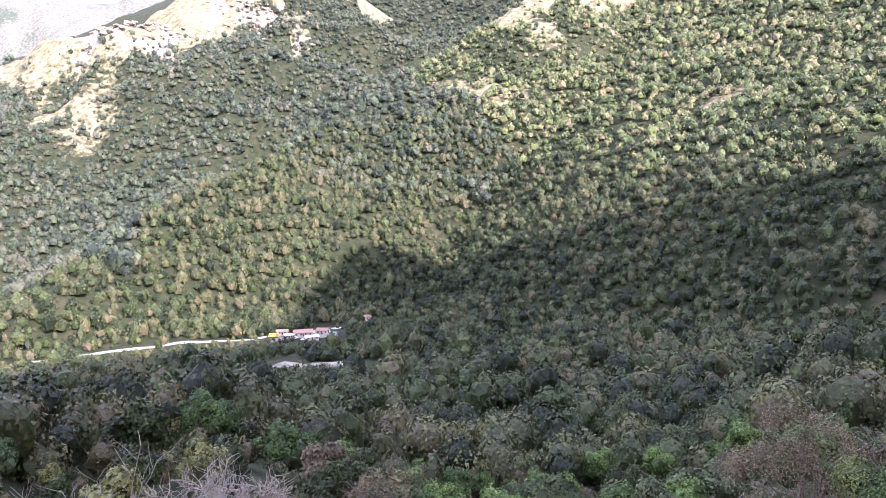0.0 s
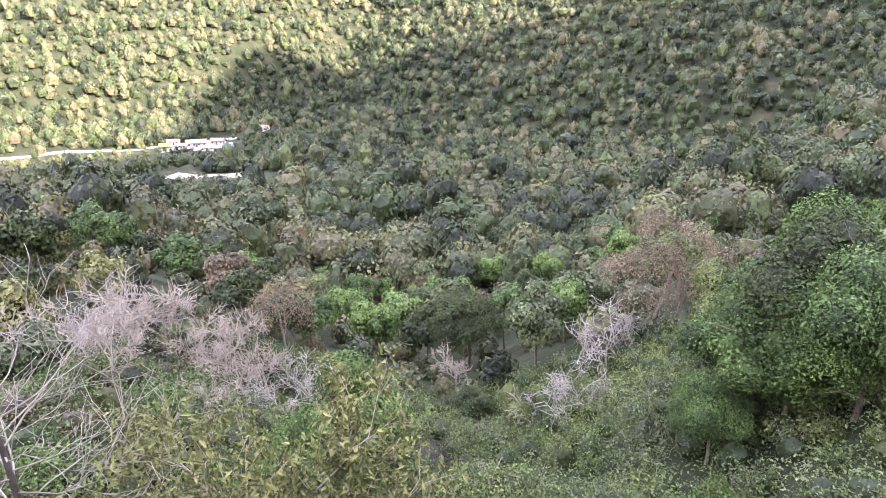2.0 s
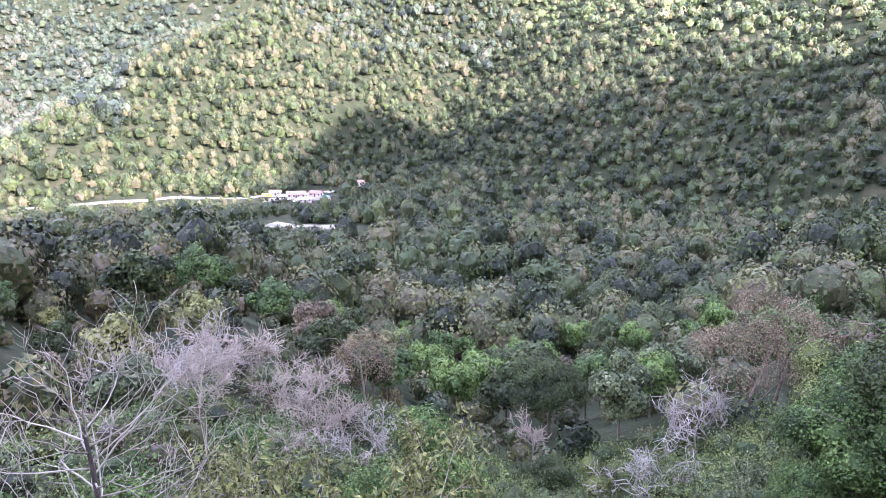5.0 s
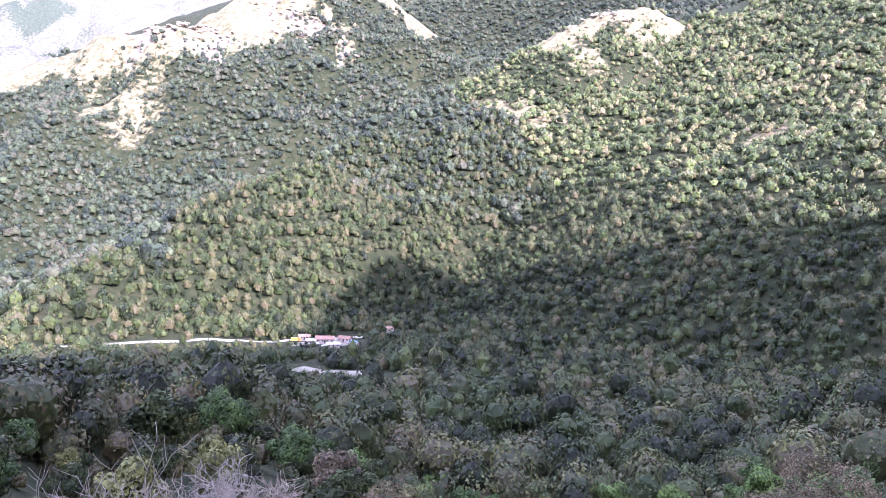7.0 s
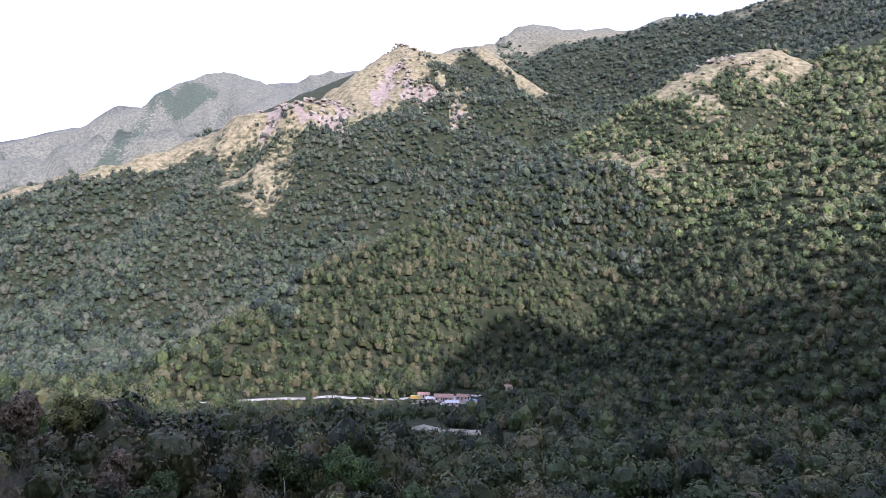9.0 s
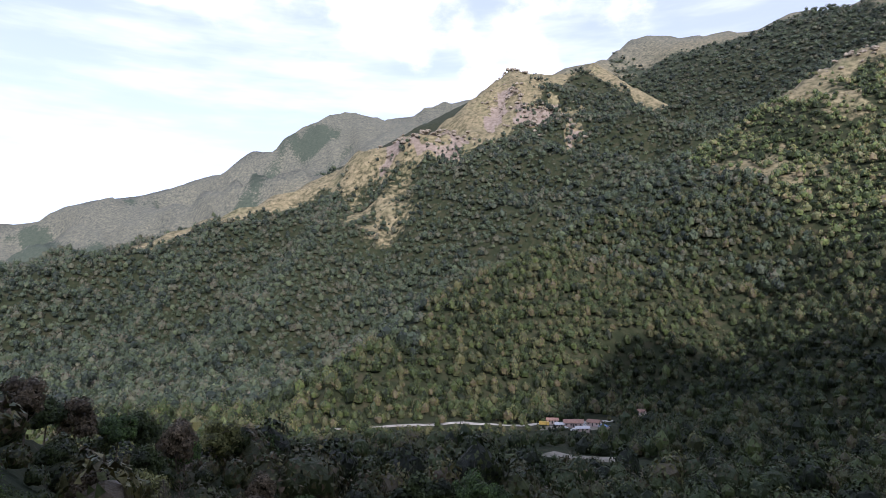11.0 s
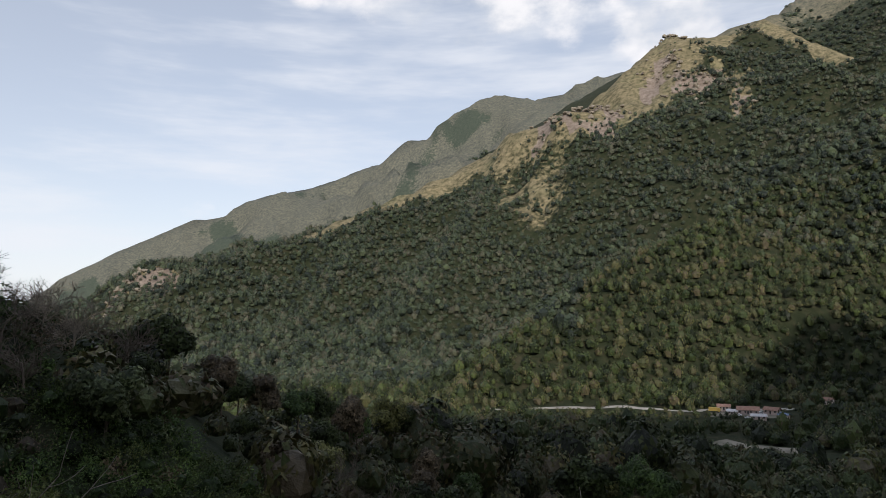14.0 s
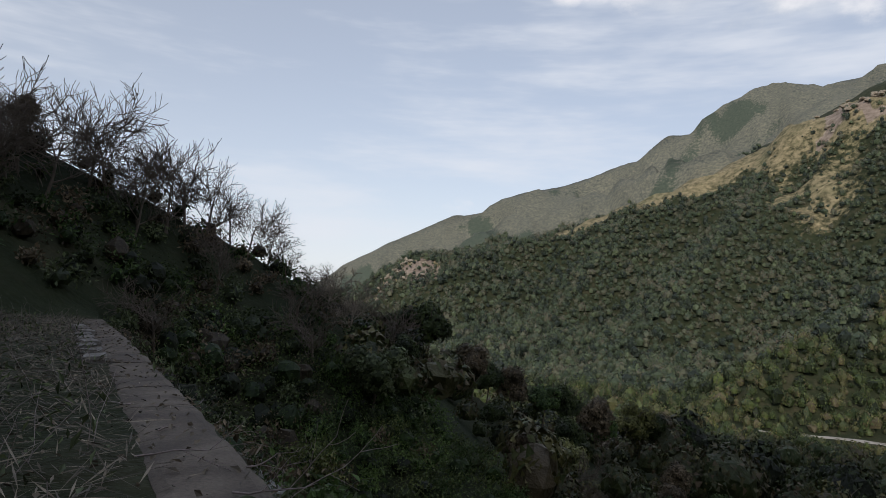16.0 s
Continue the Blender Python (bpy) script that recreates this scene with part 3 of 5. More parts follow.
class Sticks:
    """Tapered limbs as one mesh: add() joins a run of points with radii."""

    def __init__(self, sides=5):
        self.v, self.f, self.n, self.sides = [], [], 0, sides

    def add(self, pts, radii, sides=0):
        k = sides or self.sides
        pts = np.asarray(pts, float)
        d = np.gradient(pts, axis=0)
        d /= np.linalg.norm(d, axis=1)[:, None] + 1e-9
        ref = np.array([0.31, 0.87, 0.38])
        a = np.cross(d, ref)
        a /= np.linalg.norm(a, axis=1)[:, None] + 1e-9
        b = np.cross(d, a)
        t = np.arange(k) * 2 * math.pi / k
        ring = pts[:, None] + (a[:, None] * np.cos(t)[None, :, None] + b[:, None] * np.sin(t)[None, :, None]) * np.asarray(radii)[:, None, None]
        self.v.append(ring.reshape(-1, 3))
        m = len(pts)
        i, j = np.meshgrid(np.arange(m - 1), np.arange(k), indexing="ij")
        j2 = (j + 1) % k
        self.f.append((np.stack([i * k + j, i * k + j2, (i + 1) * k + j2, (i + 1) * k + j], -1) + self.n).reshape(-1, 4))
        self.n += m * k

    def build(self, name, mat):
        return mesh_object(name, np.concatenate(self.v), np.concatenate(self.f), mat, True)


class Tree(Sticks):
    """Limbs in two meshes: the trunk with its boughs, and the fine twigs."""

    def __init__(self, cut):
        self.v, self.f, self.n, self.sides = [], [], 0, 6
        self.cut, self.fine = cut, Sticks(3)

    def add(self, pts, radii, sides=0):
        if radii[0] > self.cut:
            Sticks.add(self, pts, radii, sides)
        else:
            self.fine.add(pts, radii, sides)


def limb(rng, start, way, length, bend, up, n=5):
    """A wandering limb: its points."""
    pts, p, w = [np.array(start, float)], np.array(start, float), np.array(way, float)
    for _ in range(n - 1):
        w = w + rng.normal(0, bend, 3) + np.array([0, 0, up])
        w /= np.linalg.norm(w)
        p = p + w * length / (n - 1)
        pts.append(p)
    return np.array(pts)


def branching(rng, sticks, start, way, length, radius, levels, kids, bend=0.16, up=0.06, spread=0.9, shrink=0.62, tips=None, thin=0.012):
    pts = limb(rng, start, way, length, bend, up, 5 if levels > 1 else 4)
    end = max(thin, radius * 0.45)
    sticks.add(pts, np.linspace(radius, end if levels else thin * 0.6, len(pts)), 6 if radius > 0.06 else (4 if radius > 0.02 else 3))
    if tips is not None and levels <= 1:
        tips.extend(pts[1:])
    if not levels:
        return
    main = pts[-1] - pts[0]
    main /= np.linalg.norm(main)
    for k in range(kids[0] if isinstance(kids, tuple) else kids):
        f = rng.uniform(0.35, 1.0) if k else 1.0
        i = min(len(pts) - 2, int(f * (len(pts) - 1)))
        g = f * (len(pts) - 1) - i
        p = pts[i] * (1 - g) + pts[i + 1] * g
        side = rng.normal(0, 1, 3)
        side -= main * side.dot(main)
        side /= np.linalg.norm(side) + 1e-9
        w = main * (1 - 0.35 * spread) + side * spread * rng.uniform(0.55, 1.1)
        w /= np.linalg.norm(w)
        branching(rng, sticks, p, w, length * shrink * rng.uniform(0.75, 1.2), end * 0.95 if k == 0 else end * 0.75, levels - 1, kids[1:] if isinstance(kids, tuple) and len(kids) > 1 else kids, bend, up, spread, shrink, tips, thin)


def leaves(rng, at, size, name, mat, droop=0.3, narrow=0.5, outward=None, core=None, shade=0.5):
    """Leaves at the given places: pointed, folded along the midrib, two triangles each."""
    n = len(at)
    s = size * rng.uniform(0.6, 1.3, n)[:, None]
    w = rng.normal(0, 1, (n, 3))
    if outward is not None:
        # sprays lie like scales on the crown
        w = w - outward * (w * outward).sum(1)[:, None]
        w = w / (np.linalg.norm(w, axis=1)[:, None] + 1e-9) + outward * 0.4
    w[:, 2] -= droop
    w /= np.linalg.norm(w, axis=1)[:, None]
    lean = rng.normal(0, 1, (n, 3)) * 0.6 + (np.array([0, 0, 1.0]) if outward is None else outward * 1.1)
    side = np.cross(w, lean)
    side /= np.linalg.norm(side, axis=1)[:, None] + 1e-9
    nrm = np.cross(side, w)
    a, tip = at, at + w * s
    mid = at + w * s * 0.45
    l, r = mid + side * s * narrow * 0.5 + nrm * s * 0.12, mid - side * s * narrow * 0.5 + nrm * s * 0.12
    v = np.stack([a, l, tip, r], 1).reshape(-1, 3)
    base = np.arange(n)[:, None] * 4
    f = np.concatenate([base + np.array([0, 2, 1]), base + np.array([0, 3, 2])])
    tone = np.repeat(np.clip(shade + rng.normal(0.0, 0.2, n), 0, 1), 4)
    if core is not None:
        # the dense inner foliage, its low tint standing in for inner shade
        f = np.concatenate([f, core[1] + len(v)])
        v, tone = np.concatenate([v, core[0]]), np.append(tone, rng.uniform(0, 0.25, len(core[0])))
    ob = mesh_object(name, v, f, mat)
    number(ob, "tint", tone)
    return ob


def crown_places(rng, n, lobes, radius, tall, hollow=0.72, clean=False):
    """Places for leaves on the outer shells of several rounded boughs; clean: none inside a neighbouring bough."""
    c = rng.normal(0, 1, (lobes, 3))
    c /= np.linalg.norm(c, axis=1)[:, None]
    c[:, 2] = c[:, 2] * 0.75 + 0.1
    c *= rng.uniform(0.35, 0.72, (lobes, 1))
    size = rng.uniform(0.26, 0.46, lobes) if clean else rng.uniform(0.3, 0.5, lobes)
    c[0], size[0] = 0, 0.55
    m = n * 3 if clean else n
    pick = rng.choice(lobes, m, p=size ** 2 / (size ** 2).sum())
    d = rng.normal(0, 1, (m, 3))
    d[:, 2] = np.abs(d[:, 2]) * 1.1 - 0.35
    d /= np.linalg.norm(d, axis=1)[:, None]
    p = c[pick] + d * (size[pick] * rng.uniform(hollow, 1.08, m))[:, None]
    if clean:
        inside = np.linalg.norm(p[:, None] - c[None], axis=2) < size[None] * 0.8
        inside[np.arange(m), pick] = False
        ok = np.where(~inside.any(1))[0][:n]
        p, d = p[ok], d[ok]
    stretch = np.array([radius, radius, tall])
    if clean:
        return p * stretch, d, c * stretch, size * radius
    return p * stretch, d


def tufts(rng, at, size, name, mat, outward, core, tone):
    """Small sprays of leaves, one three-cornered spray each, over the dense boughs."""
    n = len(at)
    d = outward + rng.normal(0, 0.35, (n, 3))
    t = np.cross(d, rng.normal(0, 1, (n, 3)))
    t /= np.linalg.norm(t, axis=1)[:, None] + 1e-9
    b = np.cross(d / (np.linalg.norm(d, axis=1)[:, None] + 1e-9), t)
    s = size * rng.uniform(0.6, 1.4, (n, 1))
    v = np.stack([at + t * s, at - t * s * 0.55 + b * s * 0.8, at - t * s * 0.55 - b * s * 0.8], 1).reshape(-1, 3)
    f = np.arange(n)[:, None] * 3 + np.array([0, 1, 2])
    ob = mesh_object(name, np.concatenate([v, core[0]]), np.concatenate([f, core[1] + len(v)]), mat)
    # bough hearts keep a low tint that paints in the shade between sprays
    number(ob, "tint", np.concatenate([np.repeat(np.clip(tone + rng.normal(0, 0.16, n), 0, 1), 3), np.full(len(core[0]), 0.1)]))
    return ob


def boughs(rng, centres, sizes, squeeze):
    """The dense hearts of the boughs, as vertices and triangles."""
    V, F, n = [], [], 0
    for c, r in zip(centres, sizes):
        v, f = blob(rng, 2, 6, 0.1)
        V.append((v - np.array([0, 0, 0.35])) * np.array([r, r, r * squeeze]) * 0.74 + c)
        F.append(f + n)
        n += len(v)
    return np.concatenate(V), np.concatenate(F)


MAT_BARK = surface("bark", [(0.10, 0.075, 0.055), (0.16, 0.125, 0.10)], 2.0, 30.0, 0.9, 0.6, 0.01)
MAT_DARK_BARK = surface("dark_brown_bark", [(0.035, 0.026, 0.022), (0.075, 0.055, 0.045)], 2.0, 30.0, 0.9, 0.6, 0.01)
MAT_PALE_BARK = surface("pale_bark", [(0.24, 0.205, 0.175), (0.36, 0.32, 0.28)], 2.0, 30.0, 0.85, 0.5, 0.01)
MAT_FORE = surface("beige_twigs", [(0.19, 0.16, 0.125), (0.30, 0.26, 0.21)], 1.0, 25.0, 0.85, 0.4, 0.005)
MAT_PINK = surface("pinkish_twigs", [(0.25, 0.20, 0.155), (0.36, 0.30, 0.235)], 0.6, 20.0, 0.9, 0.4, 0.005)
MAT_TWIG = surface("grey_twigs", [(0.24, 0.19, 0.175), (0.34, 0.275, 0.255)], 0.6, 20.0, 0.9, 0.4, 0.005)
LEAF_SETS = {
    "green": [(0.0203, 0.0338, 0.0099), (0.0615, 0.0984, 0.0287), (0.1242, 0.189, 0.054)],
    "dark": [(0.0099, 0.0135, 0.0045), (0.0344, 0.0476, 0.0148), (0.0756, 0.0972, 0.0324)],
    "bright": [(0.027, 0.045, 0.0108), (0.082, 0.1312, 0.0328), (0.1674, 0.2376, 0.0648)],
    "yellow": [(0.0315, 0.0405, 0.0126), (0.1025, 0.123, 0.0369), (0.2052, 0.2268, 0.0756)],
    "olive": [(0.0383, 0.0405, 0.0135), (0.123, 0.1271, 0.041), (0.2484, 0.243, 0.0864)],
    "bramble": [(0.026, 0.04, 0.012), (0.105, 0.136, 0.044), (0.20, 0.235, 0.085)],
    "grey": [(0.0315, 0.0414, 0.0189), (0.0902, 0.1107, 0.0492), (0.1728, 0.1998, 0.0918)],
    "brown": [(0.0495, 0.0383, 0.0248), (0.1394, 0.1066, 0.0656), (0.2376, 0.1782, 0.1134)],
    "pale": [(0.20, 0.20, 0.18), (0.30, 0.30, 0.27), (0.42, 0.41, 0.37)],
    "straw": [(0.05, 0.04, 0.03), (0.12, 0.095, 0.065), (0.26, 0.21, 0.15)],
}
MAT_LEAF = {k: foliage(k + "_leaves", v, 4.0, "tint", 0.55, 0.1) for k, v in LEAF_SETS.items()}


def leafy_tree(seed, colour, label, radius=3.2, height=7.5, n=2100, leaf=0.18, lobes=13, limbs=4, droop=0.25, narrow=0.62, low=0.12, dense=True, near=False):
    """A broadleaf tree: trunk with limbs, crown of leaf sprays that starts low."""
    rng = np.random.default_rng(seed)
    root = new("tree")
    sticks = Sticks()
    mid, half = height * (0.5 + low), height * 0.46
    trunk = limb(rng, (0, 0, -1.2), (0, 0, 1), mid + 1.2, 0.05, 0.03, 6)
    sticks.add(trunk, np.linspace(0.02 * height, 0.011 * height, 6), 6)
    for k in range(limbs):
        a = 2.4 * k + rng.uniform(-0.3, 0.3)
        branching(rng, sticks, trunk[-1 - (k % 3)], (math.cos(a) * 0.8, math.sin(a) * 0.8, 0.75), radius * 0.85, 0.008 * height, 1, 2, 0.15, 0.05, 0.8, 0.6)
    part("trunk", sticks.build("trunk", MAT_BARK), root, "grey-brown bark")
    at, out, heart, size = crown_places(rng, n, lobes, radius, half, 0.68, True)
    at[:, 2] += mid
    heart[:, 2] += mid
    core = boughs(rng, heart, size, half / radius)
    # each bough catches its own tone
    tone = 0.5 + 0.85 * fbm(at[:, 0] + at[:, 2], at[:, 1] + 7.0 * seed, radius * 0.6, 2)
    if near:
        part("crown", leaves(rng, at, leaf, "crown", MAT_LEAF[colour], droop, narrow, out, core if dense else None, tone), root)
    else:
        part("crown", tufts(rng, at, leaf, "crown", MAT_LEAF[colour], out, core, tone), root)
    return tagged(root, label, "tree", "trees on the slope below the path")


def bare_tree(seed, label, height=6.0, levels=4, kids=4, mat=None, spread=0.9, lean=(0.0, 0.0), stems=1, thin=0.012, radius=0.09, leafy=0, up=0.05, shrink=0.62):
    """A leafless tree with fine twigs; leafy: a few leaves left on it."""
    rng = np.random.default_rng(seed)
    root = new("bare_tree")
    sticks, tips = Tree(0.03), []
    for k in range(stems):
        a = 2.4 * k
        w = (lean[0] + (0.35 * math.cos(a) if stems > 1 else 0), lean[1] + (0.35 * math.sin(a) if stems > 1 else 0), 1)
        branching(rng, sticks, (0.1 * math.cos(a), 0.1 * math.sin(a), -0.6), w, height * 0.5, radius, levels, kids, 0.14, up, spread, shrink, tips, thin)
    part("trunk", sticks.build("trunk", mat or MAT_TWIG), root)
    part("crown", sticks.fine.build("crown", mat or MAT_TWIG), root, "fine leafless twigs")
    if leafy:
        at = np.array(tips)[rng.integers(0, len(tips), leafy)] + rng.normal(0, 0.08, (leafy, 3))
        part("foliage", leaves(rng, at, 0.16, "foliage", MAT_LEAF["brown"], 0.6, 0.5), root)
    return tagged(root, label, "tree", "bare trees on the slope")


def shrub(seed, colour, label, radius=1.0, tall=0.9, n=800, leaf=0.1, lobes=12, stems=6):
    rng = np.random.default_rng(seed)
    root = new("shrub")
    sticks = Sticks()
    for k in range(stems):
        a = 2.4 * k
        branching(rng, sticks, (0.08 * math.cos(a), 0.08 * math.sin(a), -0.25), (0.55 * math.cos(a), 0.55 * math.sin(a), 1), tall * 1.0, 0.014, 1, 3, 0.2, 0.02, 0.8, 0.6, None, 0.005)
    part("stem", sticks.build("stem", MAT_TWIG), root)
    at, out = crown_places(rng, n, lobes, radius, tall, 0.5)
    at[:, 2] += tall * 0.35
    part("foliage", leaves(rng, at, leaf, "foliage", MAT_LEAF[colour], 0.2, 0.6, out), root)
    return tagged(root, label, "shrub", "shrubs on the slope below the path")


def set_out(proto, x, y, turn=0.0, size=1.0, sink=0.0, tall=1.0):
    z = float(ground(np.array([x]), np.array([y]))[0])
    c = copy_thing(proto, pose(x, y, z - sink, 0, 0, turn))
    c.matrix_basis = pose(x, y, z - sink, 0, 0, turn) @ Matrix.Diagonal((size, size, size * tall, 1))
    return c


def put_away(protos):
    """Remove the patterns once their copies stand."""
    for p in protos:
        for o in (*p.children_recursive, p):
            bpy.data.objects.remove(o)


def at(turn, dist):
    p = toward(turn, 0, dist)
    return p.x, p.y


TREES = {
    "green": leafy_tree(21, "green", "leafy mid-green broadleaf tree on the hillside"),
    "dark": leafy_tree(22, "dark", "dense dark green broadleaf tree on the hillside", lobes=14),
    "bright": leafy_tree(23, "bright", "rounded bright green tree on the hillside", lobes=13),
    "yellow": leafy_tree(24, "yellow", "yellow-green broadleaf tree on the hillside", lobes=12),
    "grey": leafy_tree(25, "grey", "dull grey-green tree on the hillside", lobes=12),
    "brown": leafy_tree(26, "brown", "brownish tree with drying leaves on the hillside", n=2000, lobes=12),
    "olive": leafy_tree(27, "olive", "olive-yellow thin-leaved tree on the hillside", n=2000, lobes=11),
    "near_green": leafy_tree(51, "green", "leafy green broadleaf tree on the near slope", n=13000, leaf=0.135, lobes=18, low=0.03, near=True),
    "near_yellow": leafy_tree(52, "yellow", "yellow-green broadleaf tree on the near slope", n=13000, leaf=0.135, lobes=18, low=0.03, near=True),
    "near_dark": leafy_tree(53, "dark", "dense dark green tree on the near slope", n=13000, leaf=0.135, lobes=18, low=0.03, near=True),
    "near_bright": leafy_tree(54, "bright", "rounded fresh green tree on the near slope", n=13000, leaf=0.135, lobes=16, low=0.03, near=True),
    "near_brown": leafy_tree(55, "brown", "tree with drying brownish leaves on the near slope", n=5000, leaf=0.12, lobes=16, dense=False, near=True),
    "bare": bare_tree(31, "leafless pinkish-grey tree with fine twigs", 6.5, 3, 7, MAT_PINK, 1.0, radius=0.10, thin=0.024),
    "bare_dark": bare_tree(33, "leafless dark tree with fine twigs against the sky", 6.8, 3, 7, MAT_BARK, 1.0, radius=0.10, thin=0.02),
    "bare_wide": bare_tree(32, "leafless spreading grey tree with pale twigs", 6.0, 3, 6, MAT_PALE_BARK, 1.15, stems=2, radius=0.08, thin=0.022),
}
SHRUBS = {
    "green": shrub(41, "green", "green leafy shrub on the steep slope"),
    "grey": shrub(42, "grey", "grey-green bramble on the steep slope", n=900, leaf=0.09),
    "yellow": shrub(43, "yellow", "yellowish shrub on the steep slope"),
    "olive": shrub(44, "olive", "olive shrub with drying leaves on the slope", n=700),
    "bright": shrub(45, "bright", "fresh green shrub on the steep slope", leaf=0.11),
}
# the trees that stand out: kind, turn, distance, height factor, turn about itself
MARKED = [
    ("bright", -4.2, 68, 1.05), ("dark", 25, 96, 1.6), ("green", 19, 100, 1.15), ("bare", 14.5, 36, 0.9), ("bare", 18.5, 38, 0.95), ("bare_wide", 23, 40, 1.0), ("bare", 10.5, 34, 0.85),
    ("bare_wide", 26.5, 44, 1.1), ("bare", 29, 40, 0.95), ("bare", 21, 33, 0.75), ("bare", 13, 29, 0.6), ("bare_wide", 8, 31, 0.7), ("near_bright", 1.5, 19.5, 0.78), ("near_green", -1.2, 21.5, 0.62),
    ("near_green", -35, 27, 0.95), ("near_bright", -38.5, 26, 1.0), ("near_dark", -41, 28, 1.2), ("near_green", -36.5, 30, 1.0), ("near_yellow", -33, 33, 0.9), ("near_yellow", -32.5, 27, 0.4), ("near_bright", -39.5, 30, 1.1),
    ("near_green", -43.5, 26, 1.0), ("near_green", -33, 25, 0.6), ("near_brown", -26, 44, 1.15), ("bare_wide", -24, 42, 1.1), ("near_brown", -29, 46, 1.1), ("bare_wide", -20.5, 33, 0.75), ("grey", -21, 55, 0.95), ("bright", -19.5, 52, 0.7), ("bare", -9.5, 48, 0.8),
    ("near_yellow", -15.5, 33, 0.5), ("near_dark", -11, 38, 0.5), ("grey", -17, 47, 0.8), ("green", -14, 62, 0.9), ("dark", 58.7, 66, 1.0), ("bare", 65.5, 52, 0.95), ("bare", 67.5, 54, 0.9),
    ("brown", -11, 75, 0.9), ("green", 4, 60, 0.8), ("dark", 8, 62, 0.9), ("brown", 11, 60, 0.9), ("bright", 4.5, 52, 0.5), ("bare", 16.5, 40, 1.1), ("bare", 12, 38, 1.0), ("bare_wide", 20, 42, 1.1), ("bare", 25, 41, 1.1), ("bare", 27.5, 47, 1.1), ("bare", 8.5, 37, 0.9), ("bare_wide", 5.5, 36, 0.8), ("bare", 31, 45, 1.0), ("bare", 22.5, 46, 1.1), ("near_brown", 6.5, 43, 0.8),
    ("dark", -8.5, 70, 1.5), ("dark", -6.5, 60, 1.1), ("near_dark", -10.5, 55, 1.2), ("green", -7.5, 85, 1.3), ("near_bright", 4.0, 17, 0.62), ("near_green", 6.5, 19, 0.5),
]


def slope_trees():
    rng = np.random.default_rng(77)
    taken = []

    def put(kind, x, y, size):
        taken.append((x, y, 2.2 * size))
        set_out(TREES[kind], x, y, rng.uniform(0, 360), size, 0.1, rng.uniform(0.9, 1.1))

    for kind, turn, dist, size in MARKED:
        put(kind, *at(turn, dist), size)
    # the hillside beyond the end of the path: sparse dark trees, some bare
    kinds = ["bare_dark", "bare_dark", "dark", "bare_dark", "bare_dark", "bare_dark", "brown", "bare_dark"]
    for k in range(400):
        if len(taken) > len(MARKED) + 42:
            break
        x, y = rng.uniform(-70, -30), rng.uniform(-30, 40)
        u = y - path_line(x)
        if x > -36 and -4.5 < u < 4 or min(math.hypot(x - a, y - b) for a, b, _ in taken) < 3.4:
            continue
        put(kinds[k % 8], x, y, rng.uniform(0.75, 1.15) if kinds[k % 8] == "bare_dark" else rng.uniform(0.35, 0.5))
    # the crest of the western spur, tree by tree
    turns = [24, 28, 33, 38, 44, 50, 55, 60, 64, 68, 71, 74, 77, 81, 84, 87, 90, 95]
    tops = [-12.5, -11, -9, -7.4, -7.0, -6.2, -4.5, -2.0, 0.0, 1.8, 4.2, 7.6, 9.8, 11.8, 13.5, 15, 15.2, 15.5]
    far = [178, 172, 155, 136, 115, 92, 80, 70, 64, 60, 58, 56, 54, 52, 50, 48, 46, 42]
    sky = ["bare_dark", "bare_dark", "bare_dark", "bare_dark", "bare_dark", "bare_dark", "bare_dark"]
    low = ["grey", "dark", "green", "brown", "dark", "olive", "bare"]
    turn, k = 26.0, 0
    while turn < 96:
        d = float(np.interp(turn, turns, far)) + rng.uniform(-2.5, 2.5)
        x, y = at(turn, d)
        z = float(ground(np.array([x]), np.array([y]))[0])
        high = EYE.z + d * math.tan(radians(float(np.interp(turn, turns, tops)))) - z
        size = min(1.9 if turn > 66 else 1.35, max(0.35, high * rng.uniform(0.9, 1.25) / 7.3 * (1.35 if turn > 66 else 1.0)))
        put((sky if turn > 62 else low)[k % 7], x, y, size)
        turn += math.degrees(1.7 / d) * rng.uniform(0.7, 1.3) * (1.0 if turn > 60 else 2.0)
        k += 1
    # woods on both spurs and down the gully
    middle = ["green", "dark", "bright", "dark", "green", "grey", "dark", "yellow"]
    right = ["green", "yellow", "green", "grey", "dark", "bright", "green", "brown"]
    left = ["brown", "dark", "grey", "olive", "dark", "green", "bare", "brown"]
    n = 0
    for k in range(6000):
        turn, d = rng.uniform(-46, 66), math.sqrt(rng.uniform(34 ** 2, 158 ** 2))
        x, y = at(turn, d)
        gully = -10 < turn < -4 and d < 37
        if gully or any((x - a) ** 2 + (y - b) ** 2 < (r + 1.5 + 0.012 * d) ** 2 for a, b, r in taken):
            continue
        west = turn > 6 and d < 52
        kind = rng.choice(["bare", "olive", "bare_wide", "brown", "grey"]) if west else (left if turn > 10 else middle if turn > -14 else right)[int(rng.integers(0, 8))]
        put(str(kind), x, y, rng.uniform(0.7, 1.15) * (0.7 if west else 1.0))
        n += 1
        if n >= 190:
            break


slope_trees()


